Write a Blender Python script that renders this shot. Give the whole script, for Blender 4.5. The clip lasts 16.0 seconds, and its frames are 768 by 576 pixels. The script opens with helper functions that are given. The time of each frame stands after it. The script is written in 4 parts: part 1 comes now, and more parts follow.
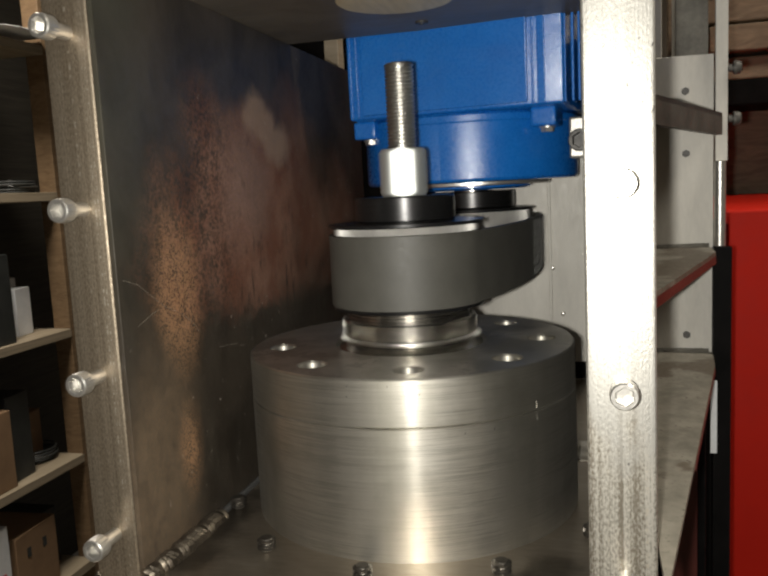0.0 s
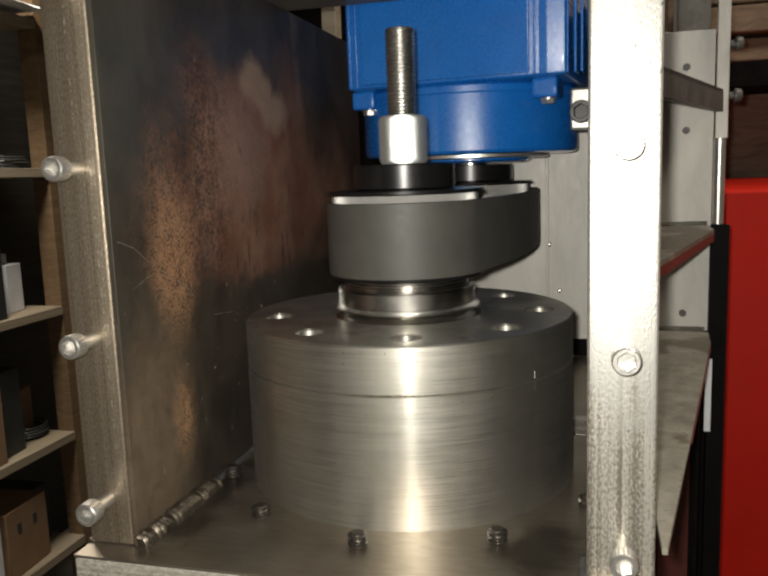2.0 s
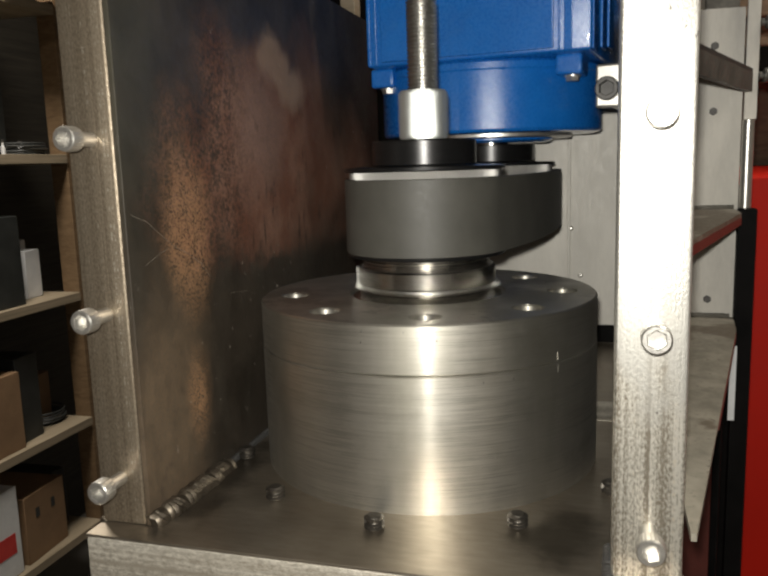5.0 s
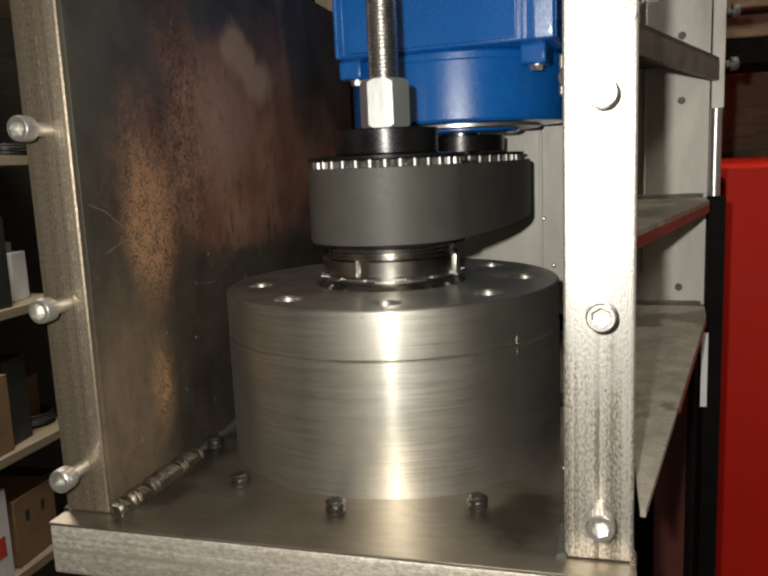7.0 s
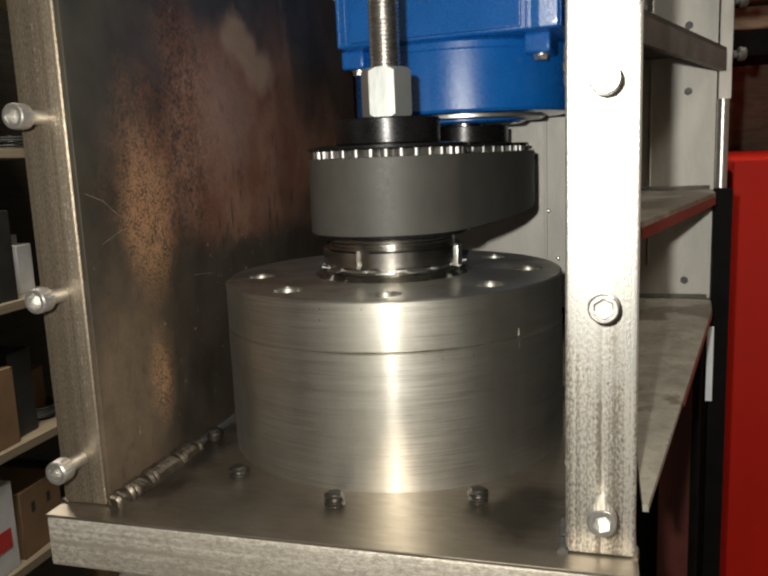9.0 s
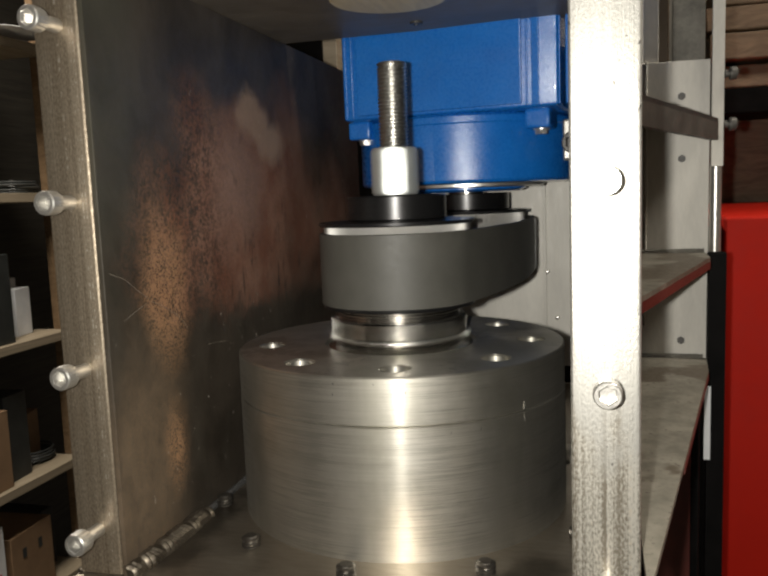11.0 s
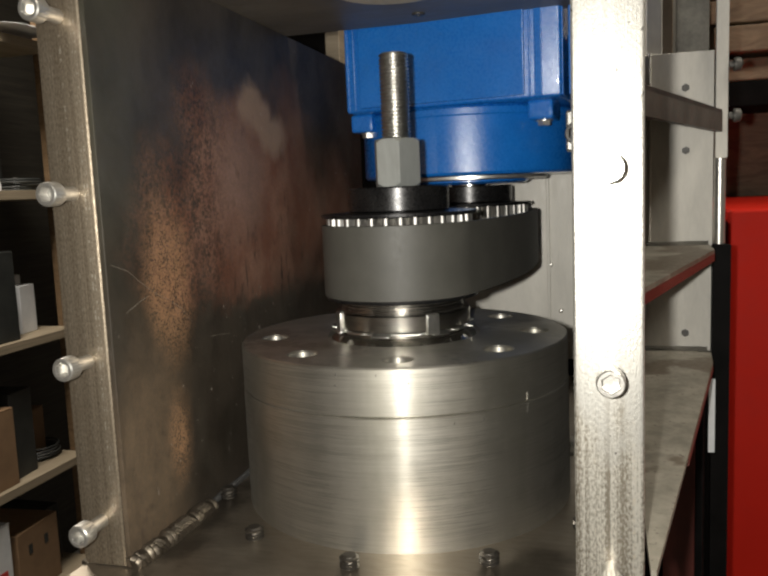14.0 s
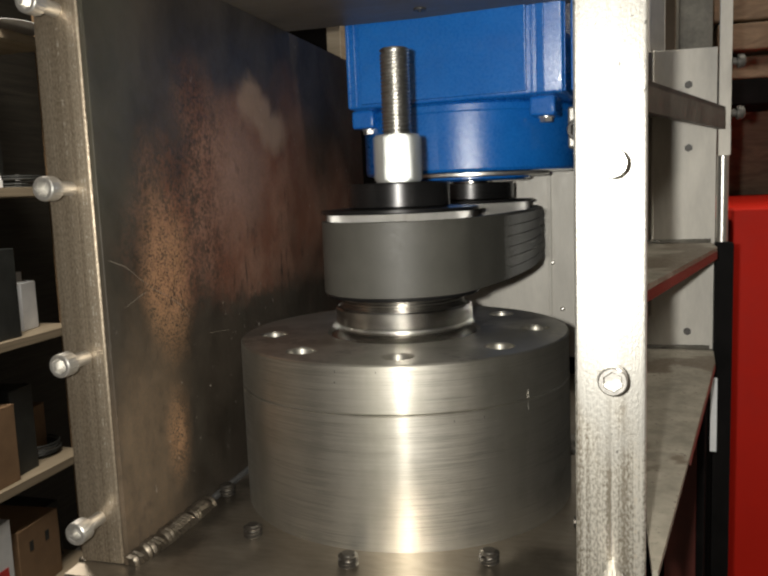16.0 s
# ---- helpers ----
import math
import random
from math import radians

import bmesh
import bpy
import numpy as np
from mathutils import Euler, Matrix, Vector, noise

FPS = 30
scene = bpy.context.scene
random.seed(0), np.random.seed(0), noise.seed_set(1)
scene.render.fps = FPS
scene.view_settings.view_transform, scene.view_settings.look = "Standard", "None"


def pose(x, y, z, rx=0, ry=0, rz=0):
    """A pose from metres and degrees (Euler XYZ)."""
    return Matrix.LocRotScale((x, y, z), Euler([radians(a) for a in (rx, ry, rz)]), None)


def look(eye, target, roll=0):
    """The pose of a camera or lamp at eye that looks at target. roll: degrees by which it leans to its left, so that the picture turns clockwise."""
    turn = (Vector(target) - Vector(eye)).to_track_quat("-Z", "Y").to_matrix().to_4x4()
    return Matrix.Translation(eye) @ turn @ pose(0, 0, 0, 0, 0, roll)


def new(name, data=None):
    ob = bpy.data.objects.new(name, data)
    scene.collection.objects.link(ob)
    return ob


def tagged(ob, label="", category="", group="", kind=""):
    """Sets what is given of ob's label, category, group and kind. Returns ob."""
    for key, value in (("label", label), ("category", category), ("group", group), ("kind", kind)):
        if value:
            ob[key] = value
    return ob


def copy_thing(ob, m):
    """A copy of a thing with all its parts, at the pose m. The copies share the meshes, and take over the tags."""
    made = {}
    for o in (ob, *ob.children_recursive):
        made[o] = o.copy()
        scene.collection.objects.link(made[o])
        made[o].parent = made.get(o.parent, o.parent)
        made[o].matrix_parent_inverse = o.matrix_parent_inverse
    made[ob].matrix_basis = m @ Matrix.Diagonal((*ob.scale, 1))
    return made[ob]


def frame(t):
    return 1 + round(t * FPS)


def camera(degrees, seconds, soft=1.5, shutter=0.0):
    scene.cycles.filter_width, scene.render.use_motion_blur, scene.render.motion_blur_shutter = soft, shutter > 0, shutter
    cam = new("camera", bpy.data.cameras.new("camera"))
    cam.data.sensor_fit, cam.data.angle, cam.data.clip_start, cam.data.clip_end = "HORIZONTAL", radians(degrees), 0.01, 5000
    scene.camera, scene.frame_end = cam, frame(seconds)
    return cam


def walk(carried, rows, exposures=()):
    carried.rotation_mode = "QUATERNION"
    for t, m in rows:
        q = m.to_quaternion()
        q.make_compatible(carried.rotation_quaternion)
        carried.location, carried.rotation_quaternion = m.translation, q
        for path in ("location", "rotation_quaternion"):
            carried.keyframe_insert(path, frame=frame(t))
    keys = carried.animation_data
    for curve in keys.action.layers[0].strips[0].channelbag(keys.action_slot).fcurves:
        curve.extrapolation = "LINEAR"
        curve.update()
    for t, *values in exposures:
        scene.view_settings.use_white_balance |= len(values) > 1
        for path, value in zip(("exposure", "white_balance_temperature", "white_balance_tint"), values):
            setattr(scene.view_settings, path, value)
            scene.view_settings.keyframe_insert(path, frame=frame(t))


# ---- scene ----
cam = camera(53.00, 16.0, soft=2.4, shutter=0.9)
# seconds, eye, yaw, pitch, roll; the origin is on the mounting plate at the front of the machine's box
ROWS = [
    (0, 0.21438, -0.28023, 0.17339, 15.166, -7.306, -2.893),
    (0.5, 0.21586, -0.28177, 0.17576, 15.078, -7.360, -3.007),
    (1, 0.21894, -0.28159, 0.17148, 14.837, -7.709, -2.786),
    (1.5, 0.21329, -0.28325, 0.16746, 14.337, -8.126, -1.930),
    (2, 0.21047, -0.27790, 0.16511, 14.654, -8.558, -2.075),
    (2.5, 0.20781, -0.27647, 0.16559, 15.094, -8.746, -1.811),
    (3, 0.20442, -0.27685, 0.16267, 15.413, -9.107, -1.771),
    (3.5, 0.20399, -0.27657, 0.16075, 15.796, -9.042, -1.542),
    (4, 0.20429, -0.27237, 0.16086, 15.839, -9.196, -1.667),
    (4.2, 0.20387, -0.27266, 0.16098, 15.891, -9.031, -1.541),
    (6.3, 0.21340, -0.26383, 0.15140, 15.848, -9.693, -2.374),
    (6.5, 0.21425, -0.26530, 0.15555, 15.685, -9.456, -2.165),
    (7, 0.22223, -0.26968, 0.15202, 15.299, -9.341, -2.482),
    (7.5, 0.22086, -0.26802, 0.14704, 15.173, -9.716, -2.335),
    (8, 0.22107, -0.26684, 0.14770, 15.581, -9.817, -2.421),
    (8.2, 0.22305, -0.26456, 0.14839, 15.892, -9.869, -2.325),
    (10.3, 0.22354, -0.27245, 0.15728, 15.102, -8.411, -2.208),
    (10.5, 0.21945, -0.27777, 0.16632, 15.008, -7.526, -2.040),
    (11, 0.22029, -0.27795, 0.16925, 15.260, -6.869, -2.156),
    (11.5, 0.22061, -0.27775, 0.16870, 15.368, -6.635, -2.100),
    (12, 0.22060, -0.27930, 0.16890, 15.259, -6.746, -2.058),
    (12.5, 0.22121, -0.27999, 0.16674, 15.364, -6.950, -2.277),
    (13, 0.22093, -0.27767, 0.16669, 15.462, -6.991, -2.146),
    (13.5, 0.22205, -0.27740, 0.16678, 15.598, -6.897, -2.147),
    (14, 0.22079, -0.27741, 0.16637, 15.577, -7.100, -2.380),
    (14.5, 0.22022, -0.27713, 0.16663, 15.605, -7.001, -2.244),
    (15, 0.22058, -0.27693, 0.16557, 15.629, -7.142, -2.305),
    (15.5, 0.22046, -0.27674, 0.16594, 15.650, -7.152, -2.195),
    (16, 0.22074, -0.27454, 0.16512, 15.698, -7.218, -2.227),
]


def eye_pose(x, y, z, yaw, pitch, roll):
    """A camera at (x, y, z) that looks along +y, turned left by yaw, up by pitch and leaned by roll."""
    return Matrix.Translation((x, y, z)) @ pose(0, 0, 0, 0, 0, yaw) @ pose(0, 0, 0, 90 + pitch) @ pose(0, 0, 0, 0, 0, roll)


walk(cam, [(t, eye_pose(*row)) for t, *row in ROWS], [(0, 0.02), (8.2, 0.0), (11, 0.04), (13, 0.1), (16, 0.12)])

# ---- light ----
world = bpy.data.worlds.new("workshop_air")
scene.world = world
world.use_nodes = True
world.node_tree.nodes["Background"].inputs[0].default_value = (0.55, 0.6, 0.7, 1)
world.node_tree.nodes["Background"].inputs[1].default_value = 0.02


def lamp(name, kind, at, energy, colour, size, target=None):
    data = bpy.data.lights.new(name, kind)
    data.energy, data.color = energy, colour
    if kind == "AREA":
        data.shape, data.size = "DISK", size
    else:
        data.shadow_soft_size = size
    ob = new(name, data)
    ob.matrix_world = look(at, target) if target else Matrix.Translation(at)
    return ob


# the white light of the filming phone, beside its lens, and two unseen ceiling lamps, added to brighten rack and
# cabinet
lamp("phone_light", "POINT", (0.203, -0.281, 0.172), 8.0, (1.0, 0.97, 0.885), 0.004)
lamp("ceiling_lamp_light", "AREA", (-1.2, 1.2, 1.72), 52, (1.0, 0.92, 0.8), 0.5, (-1.2, 1.2, 0))
lamp("ceiling_lamp_light", "AREA", (1.3, 0.1, 1.72), 26, (1.0, 0.93, 0.8), 0.5, (1.3, 0.1, 0))

# ---- materials ----


class Nodes:
    """A material's node tree, with short calls for the nodes used here."""

    def __init__(self, name):
        self.m = bpy.data.materials.new(name)
        self.m.use_nodes = True
        self.t = self.m.node_tree
        self.b = self.t.nodes["Principled BSDF"]
        self.at = self.node("ShaderNodeTexCoord").outputs["Object"]

    def node(self, kind, **kw):
        n = self.t.nodes.new(kind)
        for k, v in kw.items():
            if k == "operation":
                n.operation = v
            elif k == "blend_type":
                n.blend_type = v
            elif k == "data_type":
                n.data_type = v
            elif k == "interpolation_type":
                n.interpolation_type = v
            elif k == "direction_type":
                n.direction_type = v
            elif k == "axis":
                n.axis = v
            elif k == "feature":
                n.feature = v
        return n

    def put(self, socket, value):
        if hasattr(value, "links"):
            self.t.links.new(value, socket)
        else:
            socket.default_value = (*value, 1) if isinstance(value, tuple) and len(value) == 3 and len(socket.default_value) == 4 else value

    def moved(self, scale=(1, 1, 1), loc=(0, 0, 0), rot=(0, 0, 0)):
        n = self.node("ShaderNodeMapping")
        self.put(n.inputs["Vector"], self.at)
        n.inputs["Scale"].default_value, n.inputs["Location"].default_value, n.inputs["Rotation"].default_value = scale, loc, rot
        return n.outputs[0]

    def noise(self, scale, stretch=(1, 1, 1), detail=5, rough=0.6, distort=0.0):
        n = self.node("ShaderNodeTexNoise")
        self.put(n.inputs["Vector"], self.moved(stretch))
        n.inputs["Scale"].default_value, n.inputs["Detail"].default_value = scale, detail
        n.inputs["Roughness"].default_value, n.inputs["Distortion"].default_value = rough, distort
        return n.outputs[0]

    def span(self, value, a, b, to_a=0.0, to_b=1.0, smooth=False):
        n = self.node("ShaderNodeMapRange")
        if smooth:
            n.interpolation_type = "SMOOTHSTEP"
        self.put(n.inputs[0], value)
        for k, v in zip((1, 2, 3, 4), (a, b, to_a, to_b)):
            self.put(n.inputs[k], v)
        return n.outputs[0]

    def math(self, op, a, b=0.0):
        n = self.node("ShaderNodeMath", operation=op)
        self.put(n.inputs[0], a)
        self.put(n.inputs[1], b)
        return n.outputs[0]

    def mix(self, fac, a, b, blend="MIX"):
        n = self.node("ShaderNodeMix", data_type="RGBA", blend_type=blend)
        self.put(n.inputs[0], fac)
        self.put(n.inputs[6], a)
        self.put(n.inputs[7], b)
        return n.outputs[2]

    def patch(self, centre, radii, soft=0.5, wobble=None):
        """1 inside an ellipsoid, fading to 0 at its edge, frayed by a noise."""
        inv = tuple(1 / r for r in radii)
        v = self.moved(inv, tuple(-c / r for c, r in zip(centre, radii)))
        n = self.node("ShaderNodeVectorMath", operation="LENGTH")
        self.put(n.inputs[0], v)
        d = n.outputs["Value"]
        if wobble is not None:
            d = self.math("ADD", d, self.span(wobble, 0.3, 0.7, -0.35, 0.35))
        return self.span(d, 1.0, 1.0 - soft, 0.0, 1.0, True)

    def bump(self, height, strength=0.2, distance=0.001):
        n = self.node("ShaderNodeBump")
        self.put(n.inputs["Height"], height)
        n.inputs["Strength"].default_value, n.inputs["Distance"].default_value = strength, distance
        self.t.links.new(n.outputs[0], self.b.inputs["Normal"])

    def done(self, colour, rough, metal=0.0, coat=0.0):
        self.put(self.b.inputs["Base Color"], colour)
        self.put(self.b.inputs["Roughness"], rough)
        self.put(self.b.inputs["Metallic"], metal)
        self.b.inputs["Coat Weight"].default_value = coat
        return self.m


def plain(name, a, b, scale, rough=(0.4, 0.6), metal=0.0, bump=0.1, stretch=(1, 1, 1), coat=0.0, dist=0.0005):
    """Two colours mixed by a coarse noise and a fine one, with fine relief."""
    n = Nodes(name)
    big, fine = n.noise(scale, stretch), n.noise(scale * 9, stretch, 6, 0.7)
    f = n.span(n.math("ADD", n.math("MULTIPLY", big, 0.65), n.math("MULTIPLY", fine, 0.35)), 0.33, 0.67)
    n.bump(fine, bump, dist)
    return n.done(n.mix(f, a, b), n.span(fine, 0.3, 0.7, *rough), metal, coat)


def turned_steel():
    """Lathe-turned steel: fine rings round the axis, a few dull smudges, a film of oil in patches."""
    n = Nodes("turned_steel")
    rings = n.noise(30, (1, 1, 90), 6, 0.75)
    coarse = n.noise(14, (1, 1, 18), 3, 0.5)
    smudge = n.noise(28, (1, 1, 1), 5, 0.65)
    wipe = n.noise(22, (1, 1, 0.16), 4, 0.55, 0.3)
    tangent = n.node("ShaderNodeTangent", direction_type="RADIAL", axis="Z")
    n.t.links.new(tangent.outputs[0], n.b.inputs["Tangent"])
    n.b.inputs["Anisotropic"].default_value = 0.3
    n.b.inputs["Anisotropic Rotation"].default_value = 0.25
    tone = n.mix(n.span(rings, 0.35, 0.65), (0.48, 0.455, 0.405), (0.63, 0.605, 0.545))
    tone = n.mix(n.span(smudge, 0.5, 0.72, 0, 0.5), tone, (0.34, 0.32, 0.27))
    tone = n.mix(n.span(wipe, 0.46, 0.62, 0, 0.42), tone, (0.3, 0.285, 0.225))
    n.bump(n.math("ADD", rings, n.math("MULTIPLY", n.noise(240, (1, 1, 1), 4, 0.7), 0.5)), 0.1, 0.0004)
    grade = n.math("ADD", n.math("ADD", n.math("MULTIPLY", coarse, 0.2), n.math("MULTIPLY", wipe, 0.4)), n.math("MULTIPLY", rings, 0.6))
    gloss = n.node("ShaderNodeBsdfAnisotropic")
    n.put(gloss.inputs["Color"], tone)
    n.put(gloss.inputs["Roughness"], n.span(grade, 0.45, 0.78, 0.24, 0.36))
    gloss.inputs["Anisotropy"].default_value, gloss.inputs["Rotation"].default_value = 0.6, 0.0
    n.t.links.new(tangent.outputs[0], gloss.inputs["Tangent"])
    both = n.node("ShaderNodeMixShader")
    both.inputs[0].default_value = 0.2
    n.t.links.new(n.b.outputs[0], both.inputs[1])
    n.t.links.new(gloss.outputs[0], both.inputs[2])
    n.t.links.new(both.outputs[0], n.t.nodes["Material Output"].inputs["Surface"])
    return n.done(tone, n.span(grade, 0.45, 0.78, 0.4, 0.52), 0.95)


def bare_bar(name, dark, light, stain, wiped=0.0, spread=0.08):
    """Drawn flat bar: straight die lines along it, dashed bright scratches, pits and dull stains."""
    n = Nodes(name)
    streak = n.noise(520, (1, 1, 0.0016), 5, 0.75)
    broad = n.noise(150, (1, 1, 0.004), 3, 0.6)
    pits = n.noise(1100, (1, 1, 0.55), 3, 0.6)
    wide = n.noise(28, (1, 1, 0.5), 4)
    mixed = n.math("ADD", n.math("ADD", n.math("MULTIPLY", streak, 0.42), n.math("MULTIPLY", broad, 0.2)), n.math("MULTIPLY", pits, 0.38))
    tone = n.mix(n.span(mixed, 0.5 - spread, 0.5 + spread), dark, light)
    tone = n.mix(n.span(wide, 0.5, 0.7, 0, 0.5), tone, stain)
    dash = n.math("MULTIPLY", n.span(n.noise(430, (1, 1, 0.0012), 3, 0.6), 0.6, 0.64), n.span(n.noise(330, (0.4, 0.4, 1), 3, 0.6), 0.52, 0.6))
    tone = n.mix(n.math("MULTIPLY", dash, 0.8), tone, (0.72, 0.66, 0.56))
    groove = n.span(n.noise(260, (1, 1, 0.0012), 2, 0.5), 0.36, 0.31, 0, 0.75)
    tone = n.mix(n.math("MULTIPLY", groove, n.span(pits, 0.35, 0.6, 0.5, 1.0)), tone, dark)
    # above this height the bar turns paler, with a ragged edge
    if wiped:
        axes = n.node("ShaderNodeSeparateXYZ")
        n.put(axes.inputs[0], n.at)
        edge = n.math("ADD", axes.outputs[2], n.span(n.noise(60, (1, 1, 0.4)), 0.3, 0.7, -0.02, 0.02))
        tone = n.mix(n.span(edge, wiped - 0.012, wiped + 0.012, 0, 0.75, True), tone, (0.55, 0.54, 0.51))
        spots = n.span(n.noise(420, (1, 1, 0.7), 2, 0.5), 0.7, 0.74)
        tone = n.mix(n.math("MULTIPLY", spots, 0.8), tone, (0.12, 0.11, 0.1))
    n.bump(n.math("ADD", streak, pits), 0.35, 0.0004)
    return n.done(tone, n.span(mixed, 0.35, 0.65, 0.56, 0.42), 0.85)


def scaled_sheet():
    """Hot-rolled sheet with dark mill scale, oily sheen, reddish bloom and orange rust."""
    n = Nodes("mill_scale_sheet")
    cloud, grain, fine = n.noise(24, (1, 1, 0.8), 6, 0.62, 0.4), n.noise(150, (1, 1, 0.9), 5, 0.75), n.noise(520, (1, 1, 1), 3, 0.7)
    soft = n.noise(11, (1, 1, 1), 4, 0.55)
    speck = n.math("ADD", grain, fine)
    axes = n.node("ShaderNodeSeparateXYZ")
    n.put(axes.inputs[0], n.at)
    along, height = axes.outputs[1], axes.outputs[2]
    fray = n.span(n.math("ADD", n.math("MULTIPLY", soft, 0.6), n.math("MULTIPLY", grain, 0.4)), 0.35, 0.65, -0.018, 0.018)
    base = n.mix(n.span(cloud, 0.35, 0.65), (0.024, 0.019, 0.014), (0.055, 0.044, 0.033))
    base = n.mix(n.span(n.noise(60, (1, 1, 0.25), 4), 0.5, 0.7, 0, 0.22), base, (0.065, 0.06, 0.047))
    # a brownish film low down at the front
    film = n.math("MULTIPLY", n.patch((0.012, 0.045, 0.045), (0.1, 0.048, 0.075), 0.6, soft), n.span(n.math("ADD", speck, n.noise(70, (1, 1, 0.2), 4)), 1.1, 1.9, 0.25, 1.0))
    base = n.mix(film, base, (0.135, 0.092, 0.055))
    # the reddish bloom: ragged below at a hand's height, leaning at the front, thin towards the back
    low = n.span(n.math("ADD", height, n.math("MULTIPLY", fray, 0.7)), 0.094, 0.112, 0, 1, True)
    cloudy = n.math("MAXIMUM", n.patch((0.012, 0.176, 0.16), (0.2, 0.13, 0.088), 0.55, soft), n.patch((0.012, 0.077, 0.14), (0.2, 0.03, 0.05), 0.7, soft))
    thin = n.patch((0.012, 0.28, 0.145), (0.2, 0.15, 0.075), 0.9, soft)
    bloom = n.math("MULTIPLY", n.math("MAXIMUM", cloudy, thin), low)
    bloom = n.math("MULTIPLY", bloom, n.span(soft, 0.3, 0.6, 0.55, 1.0))
    hue = n.mix(n.span(n.noise(30, (1, 1, 0.9), 5, 0.6), 0.38, 0.62), (0.2, 0.078, 0.045), (0.29, 0.15, 0.1))
    front = n.span(n.math("ADD", along, fray), 0.085, 0.15, 0, 1, True)
    hue = n.mix(n.math("MULTIPLY", front, n.patch((0.012, 0.15, 0.178), (0.06, 0.07, 0.055), 0.9, soft)), hue, (0.32, 0.19, 0.145))
    grainy = n.mix(front, n.span(speck, 0.86, 1.12, 0.1, 1.0), n.span(speck, 0.7, 1.3, 0.62, 1.0))
    base = n.mix(n.math("MULTIPLY", bloom, grainy), base, hue)
    fleck = n.math("MULTIPLY", n.span(n.noise(120, (1, 1, 0.45), 4, 0.7), 0.56, 0.68), n.span(n.noise(30, (1, 1, 0.8), 4), 0.47, 0.62))
    base = n.mix(n.math("MULTIPLY", fleck, 0.7), base, (0.04, 0.028, 0.021))
    # a greenish tint along the front edge, dark runs at the foot of the bloom
    base = n.mix(n.math("MULTIPLY", n.span(along, 0.075, 0.03, 0, 0.55, True), n.math("MULTIPLY", n.span(height, 0.1, 0.17, 0, 1, True), n.span(soft, 0.35, 0.6, 0.3, 1.0))), base, (0.06, 0.062, 0.045))
    runs = n.math("MULTIPLY", n.span(n.noise(170, (1, 1, 0.16), 3, 0.6), 0.56, 0.64), n.patch((0.012, 0.2, 0.112), (0.06, 0.15, 0.03), 0.8, soft))
    base = n.mix(n.math("MULTIPLY", runs, 0.8), base, (0.028, 0.02, 0.015))
    rust = n.math("MAXIMUM", n.patch((0.012, 0.068, 0.123), (0.06, 0.026, 0.052), 0.95, soft), n.patch((0.012, 0.066, 0.043), (0.04, 0.02, 0.036), 0.8, soft))
    rust = n.math("MULTIPLY", rust, n.span(n.math("ADD", n.math("MULTIPLY", grain, 0.7), n.math("MULTIPLY", n.noise(850, (1, 1, 1), 2, 0.6), 1.3)), 0.86, 1.06))
    base = n.mix(n.math("MULTIPLY", rust, 0.7), base, (0.4, 0.215, 0.105))
    blot = [n.patch((0.012, y, z), (0.05, 0.027, 0.019), 0.6, cloud) for y, z in ((0.178, 0.225), (0.19, 0.217), (0.204, 0.207))]
    pale = n.math("MAXIMUM", n.math("MAXIMUM", blot[0], blot[1]), blot[2])
    pale = n.math("MULTIPLY", pale, n.span(grain, 0.2, 0.6, 0.65, 1.0))
    base = n.mix(n.math("MULTIPLY", pale, 0.75), base, (0.33, 0.23, 0.165))
    chips = n.math("MULTIPLY", n.span(n.noise(260, (1, 1, 0.7), 3, 0.6), 0.7, 0.735), n.span(n.noise(9, (1, 1, 1), 3), 0.48, 0.6))
    base = n.mix(n.math("MULTIPLY", chips, 0.75), base, (0.42, 0.37, 0.32))
    matt = n.math("MAXIMUM", n.math("MAXIMUM", bloom, film), n.math("MAXIMUM", rust, pale))
    n.bump(n.math("ADD", grain, fine), 0.12, 0.0004)
    return n.done(base, n.math("ADD", n.span(grain, 0.3, 0.7, 0.38, 0.52), n.math("MULTIPLY", matt, 0.25)), n.span(matt, 0, 0.6, 0.08, 0.02))


def base_steel():
    """Ground plate: soft clouds, heat tint along the weld, an oil stain by the right post."""
    n = Nodes("ground_plate_steel")
    big, fine, soft = n.noise(20, (1, 1, 1), 4, 0.5), n.noise(300, (0.25, 1, 1), 5, 0.7), n.noise(40, (1, 1, 1), 4, 0.6)
    tone = n.mix(n.span(big, 0.35, 0.65), (0.265, 0.226, 0.178), (0.37, 0.325, 0.262))
    tone = n.mix(n.span(fine, 0.35, 0.65, 0, 0.3), tone, (0.17, 0.14, 0.11))
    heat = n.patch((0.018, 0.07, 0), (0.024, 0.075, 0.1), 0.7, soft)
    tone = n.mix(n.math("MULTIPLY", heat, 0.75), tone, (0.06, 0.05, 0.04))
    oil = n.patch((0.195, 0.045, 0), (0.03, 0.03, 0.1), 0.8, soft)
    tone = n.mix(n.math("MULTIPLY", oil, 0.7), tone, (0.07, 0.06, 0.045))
    n.bump(fine, 0.1, 0.0004)
    return n.done(tone, n.span(n.math("ADD", fine, soft), 0.7, 1.3, 0.3, 0.46), 0.85)


